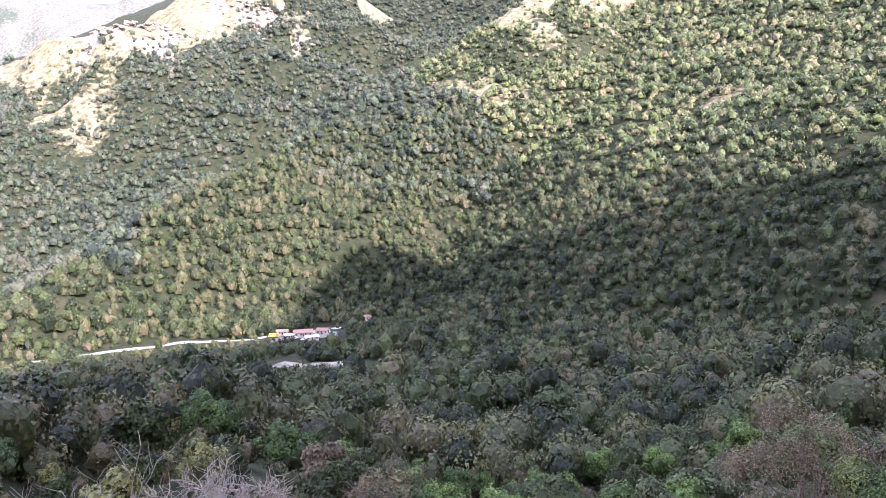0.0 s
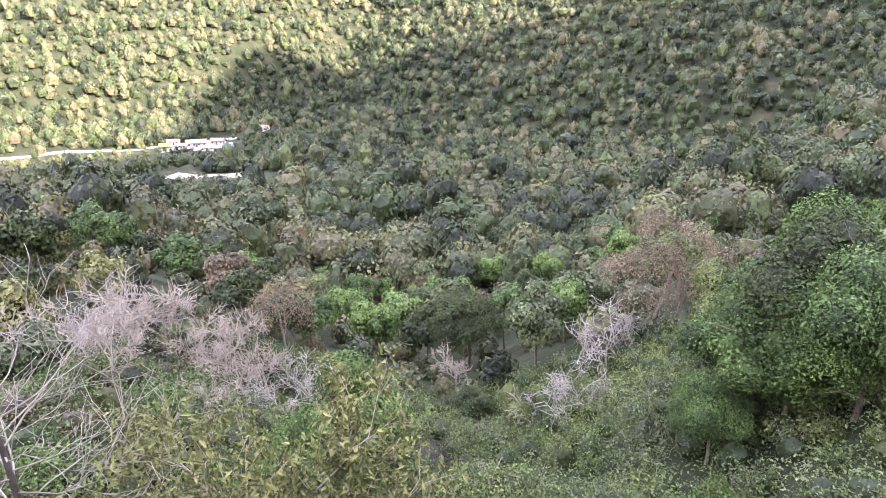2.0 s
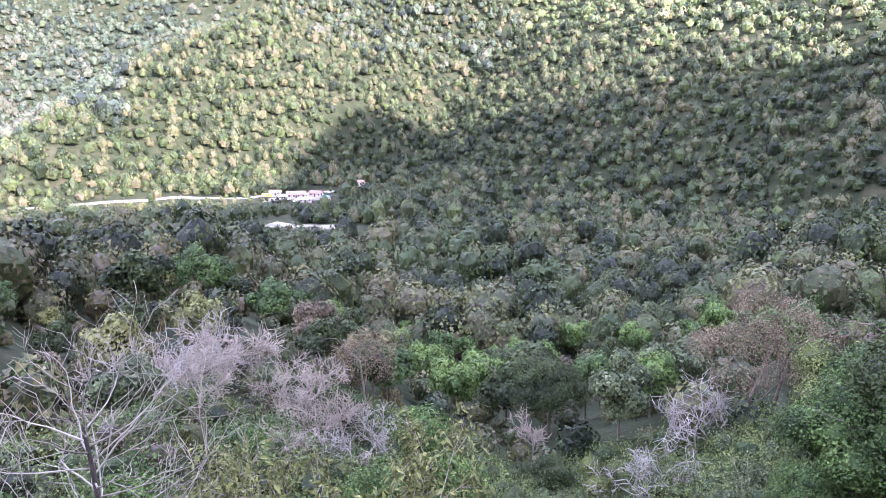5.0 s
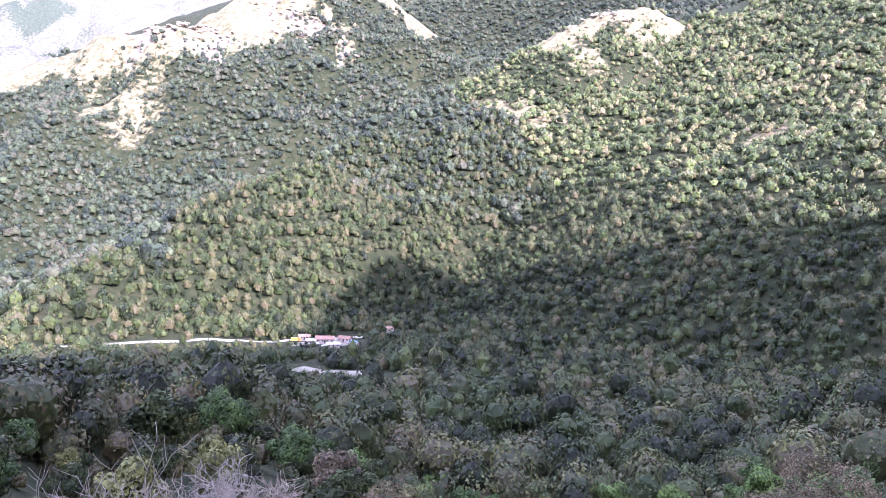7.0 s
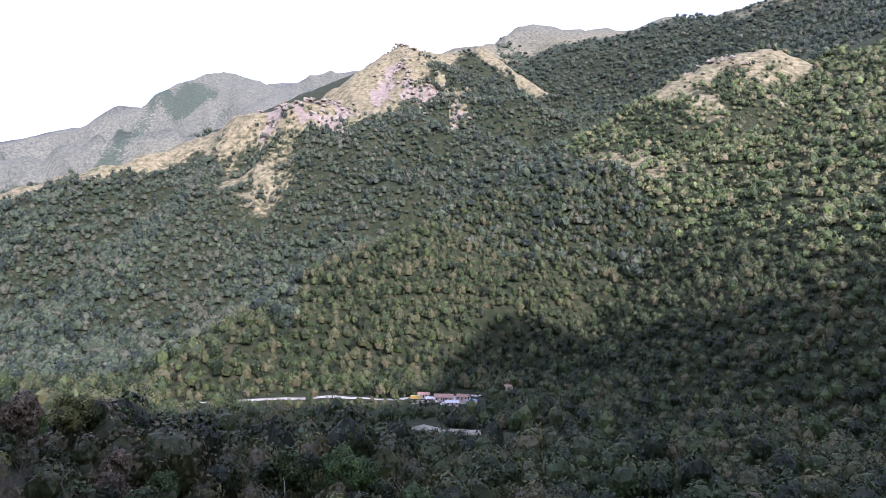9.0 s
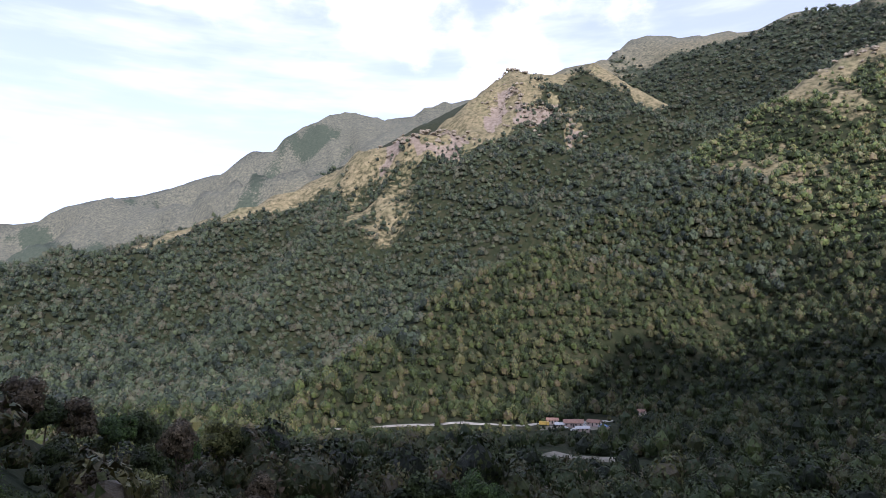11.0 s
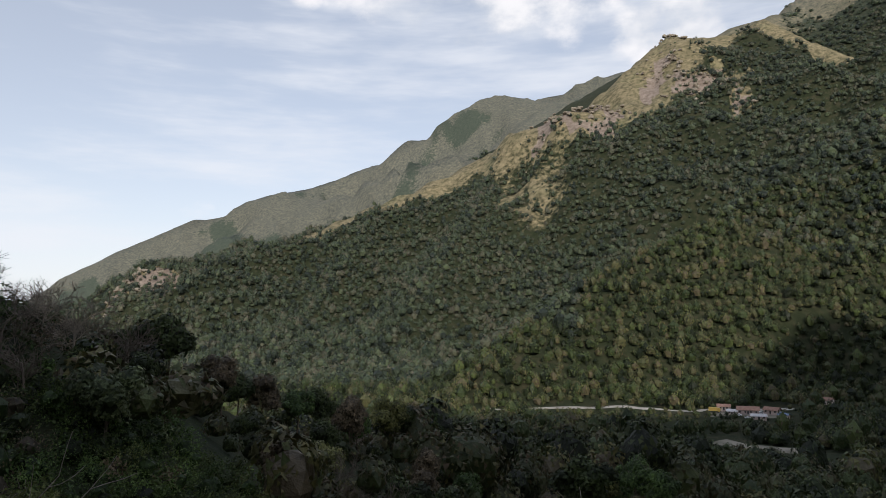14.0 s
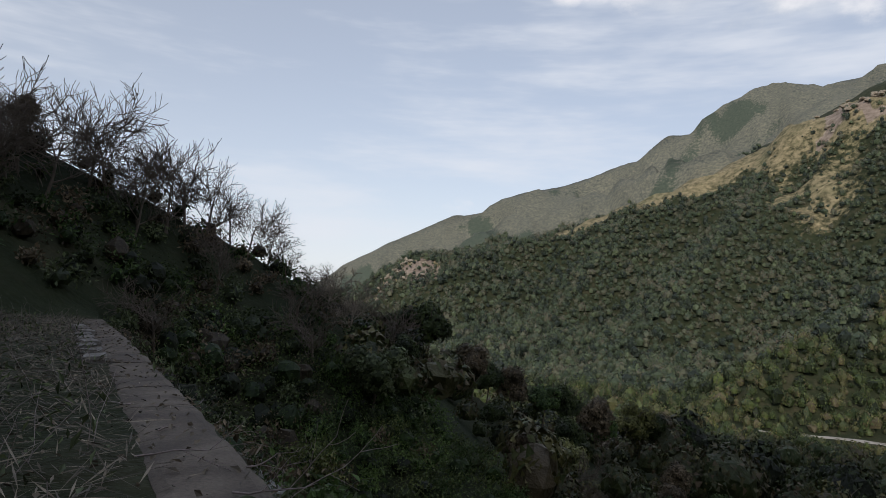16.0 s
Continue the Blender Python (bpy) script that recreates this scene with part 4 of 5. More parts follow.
def slope_shrubs():
    rng = np.random.default_rng(78)
    kinds = list(SHRUBS)
    for k in range(200):
        turn, d = rng.uniform(-44, 74), math.sqrt(rng.uniform(4.2 ** 2, 34 ** 2))
        x, y = at(turn, d)
        if y - path_line(x) < 2.2 or (-9 < turn < -4.8 and d > 24):
            continue
        kind = kinds[int(rng.integers(0, 5))] if turn > 0 else ["grey", "green", "grey", "yellow", "bright"][int(rng.integers(0, 5))]
        set_out(SHRUBS[kind], x, y, rng.uniform(0, 360), rng.uniform(0.6, 1.25) * (0.8 + d / 40), 0.1)


slope_shrubs()


def slope_shrubs_west():
    """Fresh green bushes on the slope under the path's far bend."""
    rng = np.random.default_rng(90)
    for k in range(75):
        x, y = at(rng.uniform(40, 67), rng.uniform(9, 32))
        set_out(SHRUBS[["bright", "green", "green"][k % 3]], x, y, rng.uniform(0, 360), rng.uniform(1.3, 2.2), 0.1)


slope_shrubs_west()


def bushes(name, label, category, x, y, radius, n, leaf, mats, seed, tall=0.9, lift=0.3, heart=0.5):
    """Many bushes or far crowns of leaf sprays in one mesh for each colour."""
    rng = np.random.default_rng(seed)
    z = ground(x, y)
    which = rng.integers(0, len(mats), len(x))
    for k, colour in enumerate(mats):
        s = np.where(which == k)[0]
        if not len(s):
            continue
        shapes = [crown_places(rng, n, 8, 1.0, 1.0, 0.6) for _ in range(6)]
        hearts = [blob(rng, 2, 7, 0.14) for _ in range(4)]
        P, D, V, F, m = [], [], [], [], 0
        for i in s:
            c, d = shapes[int(rng.integers(0, 6))]
            a = rng.uniform(0, 6.28)
            q = np.array([[math.cos(a), math.sin(a), 0], [-math.sin(a), math.cos(a), 0], [0, 0, 1]])
            grow, foot = np.array([radius[i], radius[i], radius[i] * tall]), np.array([x[i], y[i], z[i] + radius[i] * lift])
            P.append(c @ q * grow + foot)
            D.append(d @ q)
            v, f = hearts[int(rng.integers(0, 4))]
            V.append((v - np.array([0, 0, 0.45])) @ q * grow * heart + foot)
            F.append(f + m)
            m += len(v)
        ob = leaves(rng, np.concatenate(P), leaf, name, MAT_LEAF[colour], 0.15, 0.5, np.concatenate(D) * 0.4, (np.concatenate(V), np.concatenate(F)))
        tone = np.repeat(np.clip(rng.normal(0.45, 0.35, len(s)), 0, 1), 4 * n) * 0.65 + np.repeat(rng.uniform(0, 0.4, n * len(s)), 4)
        # hearts take the darkest tint, painted shade for the gaps in each bush
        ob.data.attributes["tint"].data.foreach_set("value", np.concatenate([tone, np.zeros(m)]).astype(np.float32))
        tagged(ob, colour + " " + label, category, kind="stuff")


def undergrowth():
    rng = np.random.default_rng(80)
    fine = [sprayed(rng, 240, (0.07, 0.15), 7, 0.75) for _ in range(6)]
    # bushes between the trees on the near slopes
    x, y = scatter(rng, 14000, -46, 70, 44, 125, 5.0)
    u = y - path_line(x)
    t = np.degrees(np.arctan2(-x, y))
    ok = (u > 2.5) & ~((t > -10) & (t < -4.5) & (np.hypot(x, y) < 38))
    x, y = x[ok], y[ok]
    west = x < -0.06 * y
    for name, label, k, mat in (("undergrowth", "mixed green bushes between the trees on the near slope", ~west, MAT_WOODS), ("brown_undergrowth", "brownish bushes between the trees on the near spur, darkened as if shaded", west, MAT_SHADED_BROWN_WOODS)):
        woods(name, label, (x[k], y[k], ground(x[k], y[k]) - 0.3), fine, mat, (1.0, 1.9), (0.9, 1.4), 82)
    # the thicket on the hillside round the end of the path
    x, y = scatter(rng, 9000, 58, 128, 16, 75, 2.0)
    u = y - path_line(x)
    ok = (u > 3.0) | (u < -5.2) | (x < -37)
    x, y = x[ok], y[ok]
    bushes("thicket", "thicket on the shaded hillside", "thicket", x, y, rng.uniform(0.9, 1.8, len(x)), 130, 0.3, ["dark", "grey", "brown", "green", "dark", "brown"], 84, 1.1, heart=0.35)
    # close scrub on the slope below the wall and above the terrace
    x, y = scatter(rng, 12000, -47, 95, 3.2, 44, 1.6)
    u = y - path_line(x)
    t = np.degrees(np.arctan2(-x, y))
    d = np.hypot(x, y)
    ok = ((u > 1.3) | (u < -5.5)) & ~((t > -8.6) & (t < -5) & (d > 26) & (d < 31.5)) & ~((t > 6) & (t < 14) & (d < 7))
    for side, mats, n, leaf, heart in (((t < 3) & (d < 15), ["bramble", "grey", "bramble", "yellow"], 640, 0.085, 0.25), ((t < 3) & (d >= 15), ["bramble", "grey", "bramble", "yellow"], 300, 0.14, 0.4), ((t >= 3) & (t < 42), ["grey", "green", "dark", "olive", "bramble", "brown"], 260, 0.12, 0.4), ((t >= 42) & (t < 68), ["bright", "green", "bright", "yellow"], 460, 0.14, 0.28), (t >= 68, ["grey", "dark", "brown", "green"], 180, 0.14, 0.45)):
        k = ok & side
        bushes("scrub", "scrub on the steep slope", "scrub", x[k], y[k], rng.uniform(0.5, 1.35, int(k.sum())) * (0.75 + d[k] / 50), n, leaf, mats, 83, 1.15, heart=heart)


undergrowth()


def bramble_cover():
    """Low scrub leaves over the whole near slope."""
    rng = np.random.default_rng(79)
    n = 240000
    a = np.radians(np.where(rng.random(n) < 0.62, rng.uniform(-46, 8, n), rng.uniform(8, 80, n)))
    d = rng.uniform(3.0, 46, n)
    x, y = -np.sin(a) * d, np.cos(a) * d
    u = y - path_line(x)
    keep = (u > 0.9) & (rng.random(len(x)) < 0.35 + 0.9 * (fbm(x, y, 3.5, 3) + 0.2)) & ~((np.degrees(a) > -9) & (np.degrees(a) < -4.8) & (d > 25) & (d < 33))
    x, y = x[keep], y[keep]
    z = ground(x, y) + rng.uniform(0, 0.6, len(x)) * (1 + 2.2 * np.clip(fbm(x, y, 5, 3) + 0.2, 0, 1))
    ob = leaves(rng, np.stack([x, y, z], -1), (0.07 + 0.0035 * np.hypot(x, y))[:, None], "bramble_leaves", MAT_LEAF["bramble"], -0.1, 0.55)
    tagged(ob, "low grey-green bramble covering the steep slope", "scrub", kind="stuff")


bramble_cover()


def bare_foreground_tree():
    rng = np.random.default_rng(5)
    root = new("bare_tree")
    x, y = at(28.6, 10.0)
    z = float(ground(np.array([x]), np.array([y]))[0])
    sticks = Tree(0.023)
    base = np.array([x + 0.1, y, z - 0.4])
    trunk = np.array([base, base + (-0.15, 0.1, 1.3), base + (-0.36, 0.2, 2.5), base + (-0.45, 0.25, 3.4), base + (-0.5, 0.2, 4.1)])
    sticks.add(trunk, [0.075, 0.062, 0.052, 0.038, 0.024], 8)
    for k in range(20):
        f = 0.36 + 0.62 * k / 19
        i = int(f * 4)
        p = trunk[i] + (trunk[min(4, i + 1)] - trunk[i]) * (f * 4 - i)
        a = 2.4 * k
        branching(rng, sticks, p, (math.cos(a), math.sin(a), 0.3), 1.85 * (1.25 - f * 0.6), 0.02, 3, (3, 3, 3), 0.16, 0.05, 0.8, 0.62, None, 0.006)
    part("trunk", sticks.build("trunk", MAT_DARK_BARK), root, "thin brown trunk")
    part("crown", sticks.fine.build("crown", MAT_FORE), root, "pale leafless twigs")
    tagged(root, "leafless tree with a thin brown trunk and pale twigs", "tree")


def olive_tree():
    """The near tree with large drooping yellowish leaves."""
    rng = np.random.default_rng(6)
    root = new("tree")
    x, y = at(9.5, 8.6)
    z = float(ground(np.array([x]), np.array([y]))[0])
    sticks, tips = Sticks(), []
    for k in range(6):
        a = 2.4 * k + 0.5
        branching(rng, sticks, (x, y, z - 0.3), (0.5 * math.cos(a), 0.5 * math.sin(a), 1), 2.35, 0.045, 3, (3, 4, 3), 0.1, 0.04, 0.8, 0.55, tips, 0.007)
    part("trunk", sticks.build("trunk", MAT_TWIG), root)
    tips = np.array(tips)
    tips = tips[tips[:, 2] > z + 1.2]
    n = 9000
    pl = tips[rng.integers(0, len(tips), n)] + rng.normal(0, 0.11, (n, 3))
    part("foliage", leaves(rng, pl, 0.13, "foliage", MAT_LEAF["olive"], 0.9, 0.4), root, "large drooping olive-yellow leaves")
    tagged(root, "thin-stemmed tree with large drooping olive-yellow leaves", "tree")


bare_foreground_tree()
olive_tree()
put_away([*TREES.values(), *SHRUBS.values()])

# ---- the footpath on its retaining wall, and the terrace beside it ----
MAT_CONCRETE = surface("weathered_concrete", [(0.06, 0.046, 0.036), (0.105, 0.082, 0.062), (0.16, 0.128, 0.098)], 1.3, 22.0, 0.92, 0.7, 0.012)
MAT_STONE = surface("rubble_stone", [(0.13, 0.12, 0.105), (0.22, 0.20, 0.18)], 3.0, 25.0, 0.9, 0.6, 0.02, rand=0.5)


def footpath():
    """Concrete path slabs on the head of the wall, each a little out of line."""
    root = tagged(new("footpath"), "weathered concrete footpath strewn with dry twigs", "footpath", kind="structure")
    rng = np.random.default_rng(12)
    x = 3.0
    while x > -33:
        long = rng.uniform(1.5, 2.3)
        nx, ny = 12, 9
        i, j = np.meshgrid(np.linspace(0, 1, nx), np.linspace(-1, 1, ny), indexing="ij")
        xx = x - i * (long - 0.015)
        ragged = 0.43 + 0.05 * fbm(xx, np.sign(j) * 7.0, 0.5, 3)
        yy = path_line(xx) + j * ragged
        zz = 0.035 + 0.02 * fbm(xx, yy, 0.6, 4) + rng.uniform(-0.008, 0.008) - 0.03 * (np.abs(j) > 0.99) + (j * 0.01)
        top = np.stack([xx, yy, zz], -1).reshape(-1, 3)
        low = top.copy()
        low[:, 2] = -0.32
        n = nx * ny
        idx = np.arange(n).reshape(nx, ny)
        f = [np.stack([idx[:-1, :-1], idx[:-1, 1:], idx[1:, 1:], idx[1:, :-1]], -1).reshape(-1, 4)]
        for e in (idx[:, 0], idx[:, -1], idx[0, :], idx[-1, :]):
            f.append(np.stack([e[:-1], e[1:], e[1:] + n, e[:-1] + n], -1))
        ob = mesh_object("slab", np.concatenate([top, low]), np.concatenate(f), MAT_CONCRETE)
        ob.parent = root
        x -= long
    return root


def retaining_wall():
    """Rubble wall that carries the path: stones in rough courses."""
    root = tagged(new("retaining_wall"), "rough rubble retaining wall below the footpath", "wall", kind="structure")
    rng = np.random.default_rng(13)
    bm = bmesh.new()
    bmesh.ops.create_cube(bm, size=1.0)
    bmesh.ops.bevel(bm, geom=list(bm.edges), offset=0.12, segments=1, affect="EDGES")
    for v in bm.verts:
        v.co += Vector(rng.uniform(-0.04, 0.04, 3))
    me = bpy.data.meshes.new("stone")
    bm.to_mesh(me)
    bm.free()
    me.materials.append(MAT_STONE)
    for row in range(5):
        x = 4.0 + rng.uniform(0, 0.4)
        while x > -24:
            w, h = rng.uniform(0.35, 0.65), 0.36
            ob = new("stone", me)
            ob.parent = root
            px = x - w / 2
            ob.matrix_basis = pose(px, float(path_line(np.array(px))) + 0.37 + rng.uniform(-0.03, 0.04), -0.5 - 0.37 * row, rng.uniform(-4, 4), rng.uniform(-3, 3), rng.uniform(-6, 6)) @ Matrix.Diagonal((w * 0.97, 0.3, h, 1))
            x -= w


def edge_stone(x, side, w, d, h, seed):
    rng = np.random.default_rng(seed)
    bm = bmesh.new()
    bmesh.ops.create_cube(bm, size=1.0)
    bmesh.ops.bevel(bm, geom=list(bm.edges), offset=0.08, segments=2, affect="EDGES")
    for v in bm.verts:
        v.co = Vector((v.co.x * w, v.co.y * d, v.co.z * h)) + Vector(rng.uniform(-0.02, 0.02, 3))
    me = bpy.data.meshes.new("flat_stone")
    bm.to_mesh(me)
    bm.free()
    me.materials.append(MAT_STONE)
    ob = new("flat_stone", me)
    ob.matrix_basis = pose(x, float(path_line(np.array(x))) + side, 0.02 + h * 0.3, 0, 0, rng.uniform(-12, 12))
    tagged(ob, "flat grey stone laid beside the footpath", "stone", "stones beside the footpath")


def litter():
    """Dry stalks, twigs and fallen leaves on the terrace and over the path."""
    rng = np.random.default_rng(14)
    n = 16000
    x, u = rng.uniform(-33, 3, n), rng.uniform(-5.5, 0.9, n)
    keep = ((np.abs(u) > 0.45) | (rng.random(n) < 0.12)) & (np.hypot(x, path_line(x) + u) > 3.4)
    x, u = x[keep], u[keep]
    y = path_line(x) + u
    z = np.where(np.abs(u) < 0.45, 0.05, ground(x, y) + rng.uniform(0.0, 0.16, len(x)))
    pos = np.stack([x, y, z], -1)
    n = len(x)
    a = rng.uniform(0, 6.28, n)
    w = np.stack([np.cos(a), np.sin(a), rng.uniform(-0.05, 0.35, n) * (np.abs(u) > 0.45)], -1)
    s = rng.uniform(0.15, 0.75, n)[:, None] * np.where(np.abs(u) < 0.45, 0.5, 1.0)[:, None]
    side = np.stack([-np.sin(a), np.cos(a), rng.uniform(-0.5, 0.5, n)], -1) * rng.uniform(0.004, 0.012, n)[:, None]
    v = np.stack([pos, pos + w * s * 0.5 + side, pos + w * s, pos + w * s * 0.5 - side], 1).reshape(-1, 3)
    base = np.arange(n)[:, None] * 4
    ob = mesh_object("dry_stalks", v, np.concatenate([base + np.array([0, 1, 2]), base + np.array([0, 2, 3])]), MAT_LEAF["straw"])
    number(ob, "tint", np.repeat(rng.random(n), 4))
    tagged(ob, "dry grey-brown stalks and straw lying on the terrace", "straw", kind="stuff")
    m = 2600
    x, u = rng.uniform(-30, 3, m), rng.uniform(-5, 1.2, m)
    y = path_line(x) + u
    ob = leaves(rng, np.stack([x, y, np.where(np.abs(u) < 0.44, 0.055, ground(x, y) + 0.05)], -1), 0.09, "fallen_leaves", MAT_LEAF["straw"], 0.0, 0.6, np.tile([0, 0, 1.0], (m, 1)))
    tagged(ob, "curled brown fallen leaves on path and terrace", "leaves", kind="stuff")
    # weeds along the edges and standing dry stems
    m = 5200
    x, u = rng.uniform(-32, 3, m), np.where(rng.random(m) < 0.5, rng.normal(0.62, 0.12, m), rng.uniform(-5.5, -0.6, m))
    y = path_line(x) + u
    k = (fbm(x, y, 1.6, 2) > 0.05) & (np.hypot(x, y) > 3.6)
    x, y = x[k], y[k]
    ob = leaves(rng, np.stack([x, y, ground(x, y) + rng.uniform(0, 0.35, len(x))], -1), 0.16, "weeds", MAT_LEAF["grey"], -0.4, 0.3)
    tagged(ob, "thin green weeds along the path", "weeds", kind="stuff")
    sticks = Sticks(3)
    for _ in range(420):
        x0, u0 = rng.uniform(-30, 1), (rng.uniform(-5, -0.6) if rng.random() < 0.6 else rng.uniform(0.5, 1.6))
        y0 = float(path_line(np.array(x0))) + u0
        if math.hypot(x0, y0) < 4:
            continue
        z0 = float(ground(np.array([x0]), np.array([y0]))[0])
        sticks.add(limb(rng, (x0, y0, z0 - 0.05), (rng.normal(0, 0.5), rng.normal(0, 0.5), 1), rng.uniform(0.4, 1.1), 0.2, -0.05, 4), [0.006, 0.005, 0.004, 0.002])
    tagged(sticks.build("dry_stems", MAT_TWIG), "dry standing stems beside the footpath", "stems", kind="stuff")


def fallen_branch(x, u, turn, long, seed):
    rng = np.random.default_rng(seed)
    root = new("fallen_branch")
    sticks = Sticks(5)
    branching(rng, sticks, (0, 0, 0), (1, 0, 0.06), long, 0.012, 2, 3, 0.12, -0.01, 0.6, 0.6, None, 0.003)
    ob = sticks.build("fallen_branch", MAT_TWIG)
    bpy.data.objects.remove(root)
    y = float(path_line(np.array(x))) + u
    ob.matrix_basis = pose(x, y, 0.07, 0, 0, turn)
    tagged(ob, "dead forked twig lying on the footpath", "twig", "twigs on the footpath")


footpath()
retaining_wall()
litter()
for k, (x, u, turn, long) in enumerate(((-5.2, 0.1, 20, 0.9), (-6.6, -0.5, 60, 0.8), (-7.7, -0.2, 160, 0.6), (-5.9, 0.35, 110, 0.5), (-9.5, -0.35, 200, 0.7), (-4.6, -0.4, 35, 0.7))):
    fallen_branch(x, u, turn, long, 60 + k)
for k in range(9):
    edge_stone(-15.5 - 1.35 * k, -0.62 - 0.05 * (k % 3), 0.8, 0.42, 0.16, 90 + k)


def pale_plants():
    """Clumps with whitish dry leaves on the brink of the wall."""
    for k, (turn, d) in enumerate(((73.0, 11.5), (74.5, 13.0), (76.5, 14.5), (79, 17), (80.5, 20), (72, 12.5))):
        rng = np.random.default_rng(200 + k)
        root = new("shrub")
        x, y = at(turn, d)
        z = float(ground(np.array([x]), np.array([y]))[0])
        sticks = Sticks(4)
        for j in range(7):
            a = 2.4 * j
            branching(rng, sticks, (x, y, z - 0.2), (0.4 * math.cos(a), 0.4 * math.sin(a), 1), 1.1, 0.012, 1, 3, 0.15, 0.02, 0.7, 0.6, None, 0.004)
        part("stem", sticks.build("stem", MAT_TWIG), root)
        at_, out = crown_places(rng, 150, 7, 0.55, 0.7, 0.5)
        part("foliage", leaves(rng, at_ + np.array([x, y, z + 0.9]), 0.16, "foliage", MAT_LEAF["pale"], 0.6, 0.5, out), root, "whitish dry leaves")
        tagged(root, "shrub with whitish dry leaves beside the wall", "shrub", "pale shrubs beside the wall")


pale_plants()


def burnt_patch():
    """Dark burnt brush heap in the gully."""
    rng = np.random.default_rng(300)
    x0, y0 = at(-6.8, 29.3)
    sticks = Sticks(3)
    for _ in range(360):
        a, r = rng.uniform(0, 6.28), 1.9 * math.sqrt(rng.random())
        x, y = x0 + r * math.cos(a) * 1.2, y0 + r * math.sin(a)
        z = float(ground(np.array([x]), np.array([y]))[0]) + rng.uniform(0, 0.55)
        sticks.add(limb(rng, (x, y, z), (rng.normal(), rng.normal(), 0.35), rng.uniform(0.4, 1.0), 0.2, 0, 3), [0.022, 0.016, 0.006])
    tagged(sticks.build("brush_heap", surface("charred_wood", [(0.022, 0.016, 0.016), (0.07, 0.05, 0.05)], 2.0, 20.0)), "heap of charred dark brush in the gully", "brush heap", kind="stuff")


burnt_patch()

# ---- down in the valley: road, stream bed, houses ----
MAT_ROAD = surface("pale_dust_road", [(0.22, 0.20, 0.17), (0.40, 0.37, 0.32)], 0.12, 3.0, 0.95, 0.3, 0.05)
MAT_SAND = surface("pale_river_sand", [(0.10, 0.095, 0.06), (0.29, 0.25, 0.20)], 0.12, 2.0, 0.95, 0.4, 0.1)
MAT_TILE = surface("red_roof_tiles", [(0.22, 0.115, 0.08), (0.31, 0.185, 0.135)], 0.6, 6.0, 0.85, 0.4, 0.05, rand=0.4)
MAT_SHEET = surface("grey_sheet_roof", [(0.42, 0.40, 0.39), (0.55, 0.53, 0.52)], 0.5, 6.0, 0.6, 0.3, 0.03, rand=0.4)
MAT_BLUE = surface("blue_tarpaulin", [(0.10, 0.17, 0.30), (0.16, 0.24, 0.38)], 0.6, 6.0, 0.5)
MAT_PLASTER = surface("washed_plaster", [(0.46, 0.36, 0.32), (0.60, 0.50, 0.45)], 0.5, 6.0, 0.9, rand=0.4)
MAT_DARK = surface("dark_opening", [(0.03, 0.03, 0.03), (0.05, 0.05, 0.05)], 1.0, 9.0, 0.6)
MAT_YELLOW = surface("yellow_paint", [(0.42, 0.29, 0.07), (0.50, 0.36, 0.10)], 1.0, 9.0, 0.45)
MAT_WHITE = surface("white_paint", [(0.72, 0.72, 0.71), (0.82, 0.82, 0.80)], 1.0, 9.0, 0.4)
MAT_RUBBER = surface("tyre_rubber", [(0.02, 0.02, 0.02), (0.04, 0.04, 0.04)], 3.0, 20.0, 0.8)


def strip(name, line, width, mat, label, category, lift=0.35, seed=0):
    """A ribbon of ground along a line, as wide as given, with worn edges."""
    pts = []
    for a, b in zip(line[:-1], line[1:]):
        k = max(2, int(np.linalg.norm((b - a)[:2]) / 6))
        pts += [a + (b - a) * i / k for i in range(k)]
    pts = np.array(pts + [line[-1]])
    for _ in range(6):
        pts[1:-1] = (pts[:-2] + pts[1:-1] + pts[2:]) / 3
    d = np.gradient(pts[:, :2], axis=0)
    d /= np.linalg.norm(d, axis=1)[:, None]
    nrm = np.stack([-d[:, 1], d[:, 0]], -1)
    cols = np.linspace(-1, 1, 7)
    wv = width * (1 + 0.7 * fbm(pts[:, 0], pts[:, 1] + seed, 18, 3))
    x = pts[:, None, 0] + nrm[:, None, 0] * cols * wv[:, None]
    y = pts[:, None, 1] + nrm[:, None, 1] * cols * wv[:, None]
    z = ground(x, y)
    z = np.maximum(z, z.mean(1)[:, None]) + lift - 0.5 * (np.abs(cols) > 0.9)
    m, k = x.shape
    i, j = np.meshgrid(np.arange(m - 1), np.arange(k - 1), indexing="ij")
    f = np.stack([i * k + j, i * k + j + 1, (i + 1) * k + j + 1, (i + 1) * k + j], -1).reshape(-1, 4)
    return tagged(mesh_object(name, np.stack([x, y, z], -1).reshape(-1, 3), f, mat, True), label, category, kind="structure")


strip("road", ROAD[:-1], 3.2, MAT_ROAD, "pale dusty road along the foot of the slope", "road")
strip("stream_bed", STREAM, 7.5, MAT_SAND, "bare sandy stream bed on the valley floor", "stream bed", 0.5, 40)
strip("yard", flat([(15, 484), (12.5, 486), (10, 492)]), 9.0, MAT_SAND, "trodden earth yard round the roadside houses", "yard", 0.3, 80)


def box(bm, x, y, z, w, d, h, bev=0.03):
    m = bmesh.ops.create_cube(bm, size=1.0, matrix=Matrix.Translation((x, y, z + h / 2)) @ Matrix.Diagonal((w, d, h, 1)))
    return m


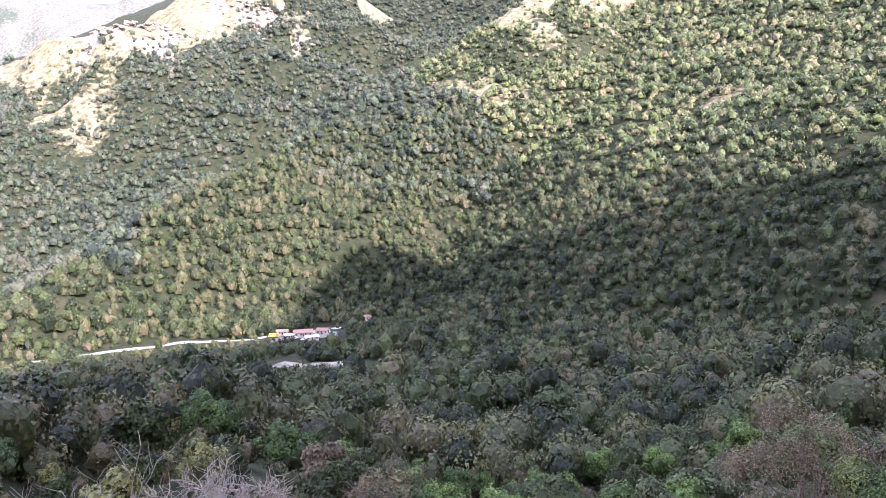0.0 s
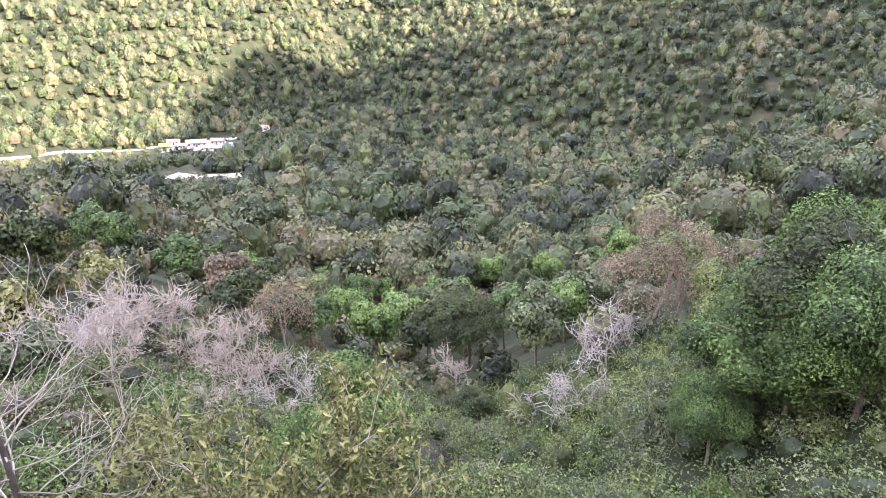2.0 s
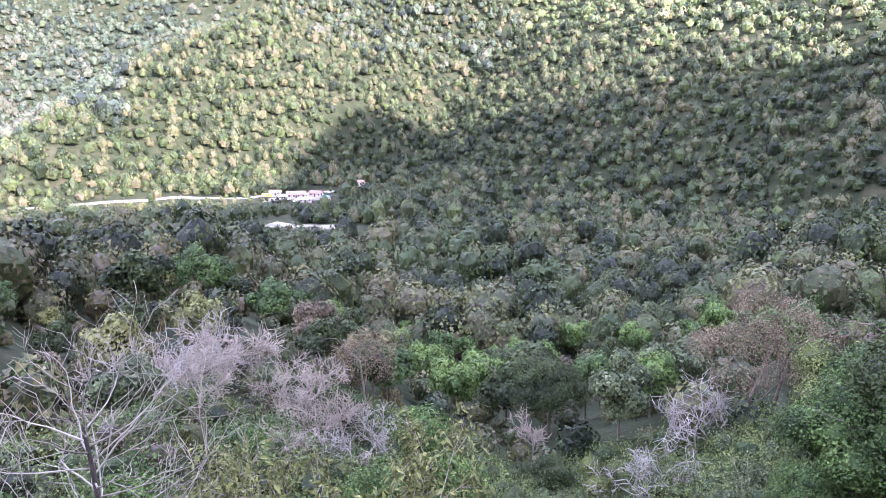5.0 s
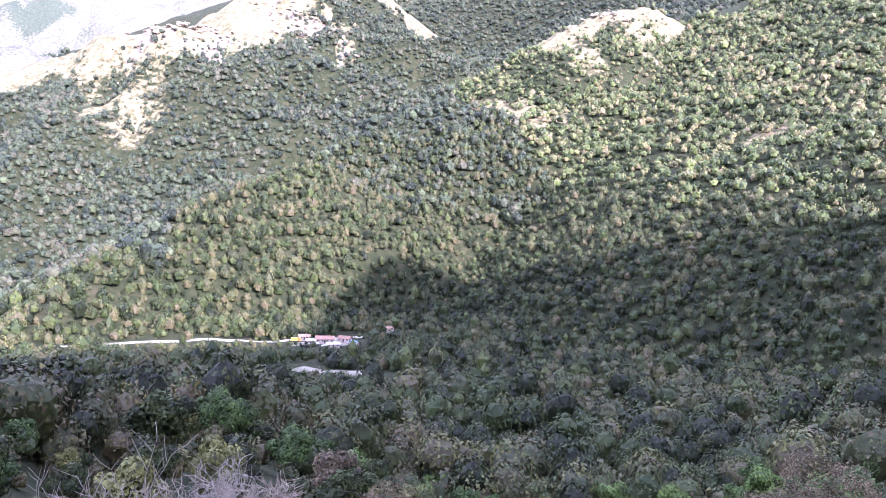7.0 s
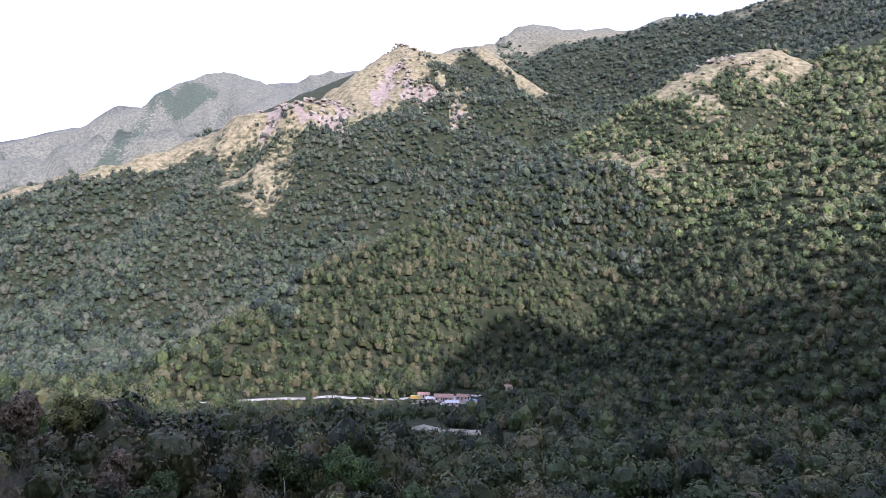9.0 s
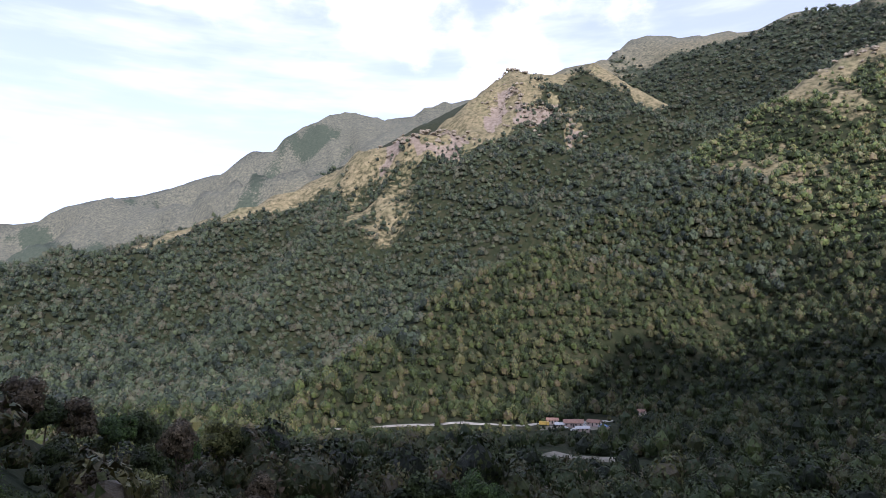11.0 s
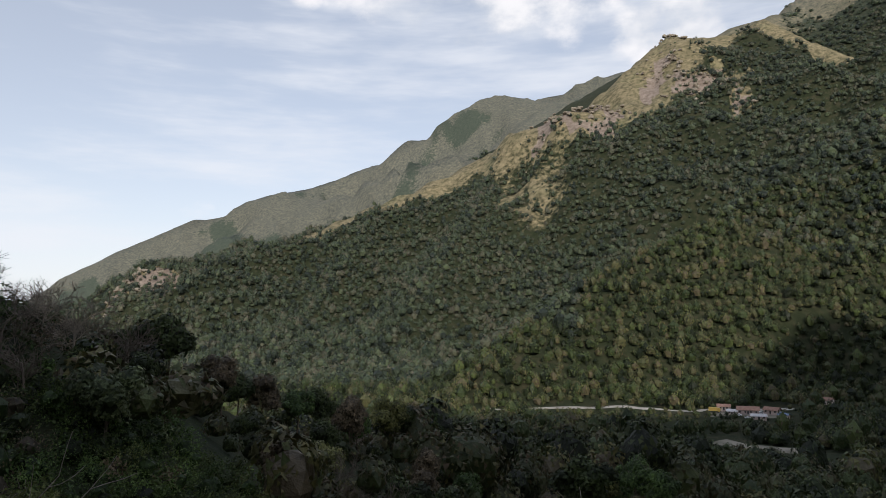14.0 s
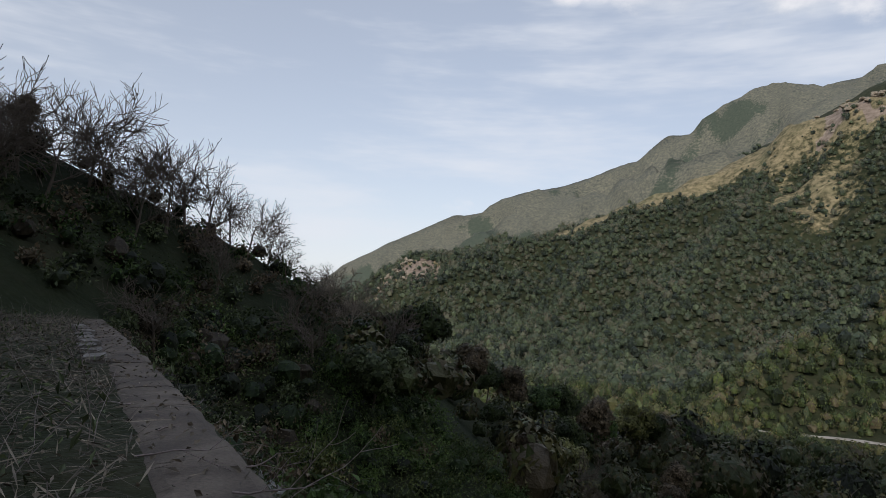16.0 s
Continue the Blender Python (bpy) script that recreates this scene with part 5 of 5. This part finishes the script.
def solid(name, parts, mat, parent, label=""):
    bm = bmesh.new()
    for p in parts:
        box(bm, *p)
    bmesh.ops.bevel(bm, geom=list(bm.edges), offset=0.03, segments=1, affect="EDGES")
    me = bpy.data.meshes.new(name)
    bm.to_mesh(me)
    bm.free()
    me.materials.append(mat)
    ob = new(name, me)
    ob.parent = parent
    return tagged(ob, label)


def house(turn, dist, angle, w, d, h, roof, label, rise=1.4, lift=0.0):
    """A low house: walls, pitched roof with eaves, door and windows."""
    root = new("house")
    x, y = at(turn, dist)
    z = float(ground(np.array([x]), np.array([y]))[0])
    root.matrix_basis = pose(x, y, z + lift, 0, 0, angle)
    solid("wall", [(0, 0, -1.5, w, d, h + 1.5)], MAT_PLASTER, root)
    bm = bmesh.new()
    e, hw, hd, t = 0.6, w / 2 + 0.6, d / 2 + 0.6, 0.15
    vs = [bm.verts.new(c) for c in ((-hw, -hd, h - 0.3), (hw, -hd, h - 0.3), (hw, 0, h + rise), (-hw, 0, h + rise), (-hw, hd, h - 0.3), (hw, hd, h - 0.3))]
    lo = [bm.verts.new(v.co - Vector((0, 0, t))) for v in vs]
    for q in ((0, 1, 2, 3), (3, 2, 5, 4)):
        bm.faces.new([vs[i] for i in q])
        bm.faces.new([lo[i] for i in reversed(q)])
    for a, b in ((0, 1), (1, 2), (2, 5), (5, 4), (4, 3), (3, 0)):
        bm.faces.new((vs[b], vs[a], lo[a], lo[b]))
    me = bpy.data.meshes.new("roof")
    bm.to_mesh(me)
    bm.free()
    me.materials.append(roof)
    ob = new("roof", me)
    ob.parent = root
    solid("door", [(0, -d / 2 - 0.03, 0, 1.0, 0.1, 2.05)], MAT_DARK, root)
    n = max(2, int(w / 3))
    for k in range(n):
        wx = (k + 0.5) / n * w - w / 2
        if abs(wx) > 1.0:
            solid("window", [(wx, -d / 2 - 0.03, 1.0, 1.1, 0.1, 1.1)], MAT_DARK, root)
    return tagged(root, label, "house", "roadside houses")


def vehicle(turn, dist, angle, w, d, h, mat, label, truck=False):
    root = new("truck" if truck else "car")
    x, y = at(turn, dist)
    z = float(ground(np.array([x]), np.array([y]))[0])
    root.matrix_basis = pose(x, y, z + 0.45, 0, 0, angle)
    if truck:
        solid("load_body", [(-w * 0.12, 0, 0.9, w * 0.7, d, h - 0.9)], mat, root)
        solid("cab", [(w * 0.38, 0, 0.6, w * 0.22, d * 0.95, h * 0.75)], mat, root)
        solid("chassis", [(0, 0, 0.5, w, d * 0.7, 0.4)], MAT_DARK, root)
    else:
        solid("body", [(0, 0, 0.3, w, d, 0.65), (-0.1, 0, 0.9, w * 0.55, d * 0.88, 0.55)], mat, root)
        solid("window", [(-0.1, 0, 1.0, w * 0.56, d * 0.9, 0.35)], MAT_DARK, root)
    for sx in (-0.33, 0.33):
        for sy in (-0.48, 0.48):
            bm = bmesh.new()
            bmesh.ops.create_cone(bm, cap_ends=True, segments=14, radius1=0.36, radius2=0.36, depth=0.22, matrix=Matrix.Translation((w * sx, d * sy, 0.36)) @ Matrix.Rotation(math.pi / 2, 4, "X"))
            me = bpy.data.meshes.new("wheel")
            bm.to_mesh(me)
            bm.free()
            me.materials.append(MAT_RUBBER)
            ob = new("wheel", me)
            ob.parent = root
    return tagged(root, label, "truck" if truck else "car", "vehicles by the houses")


house(12.2, 486, 14, 13, 7, 3.0, MAT_TILE, "long low house with a faded red tile roof", 1.8, 0.6)
house(10.5, 492, -14, 9, 6, 2.8, MAT_TILE, "small roadside house with a red tile roof", 1.5, 0.6)
house(11.5, 474, 22, 9, 5, 2.6, MAT_SHEET, "low shed with a pale sheet roof", 1.0, 0.3)
house(9.7, 480, -12, 6, 4.5, 2.5, MAT_BLUE, "small stall with a blue sheet roof", 0.8, 0.3)
house(13.9, 500, 10, 8, 5, 2.6, MAT_TILE, "roadside hut with a dusty red roof", 1.3, 0.6)
house(13.3, 484, 2, 6, 5, 2.5, MAT_SHEET, "low hut with a grey sheet roof", 1.0, 0.3)
house(6.9, 545, -12, 9, 6, 3.0, MAT_TILE, "house with a red roof among the trees uphill", 1.6, 0.2)
vehicle(14.6, 489, 5, 7.5, 2.4, 3.2, MAT_YELLOW, "yellow truck parked on the roadside", True)
vehicle(12.9, 476, 20, 4.2, 1.7, 1.5, MAT_WHITE, "white car parked below the houses")
vehicle(11.3, 499, -10, 4.2, 1.7, 1.5, MAT_WHITE, "white car parked on the road")
vehicle(12.2, 470, 40, 4.2, 1.7, 1.5, MAT_WHITE, "white car parked in the yard")
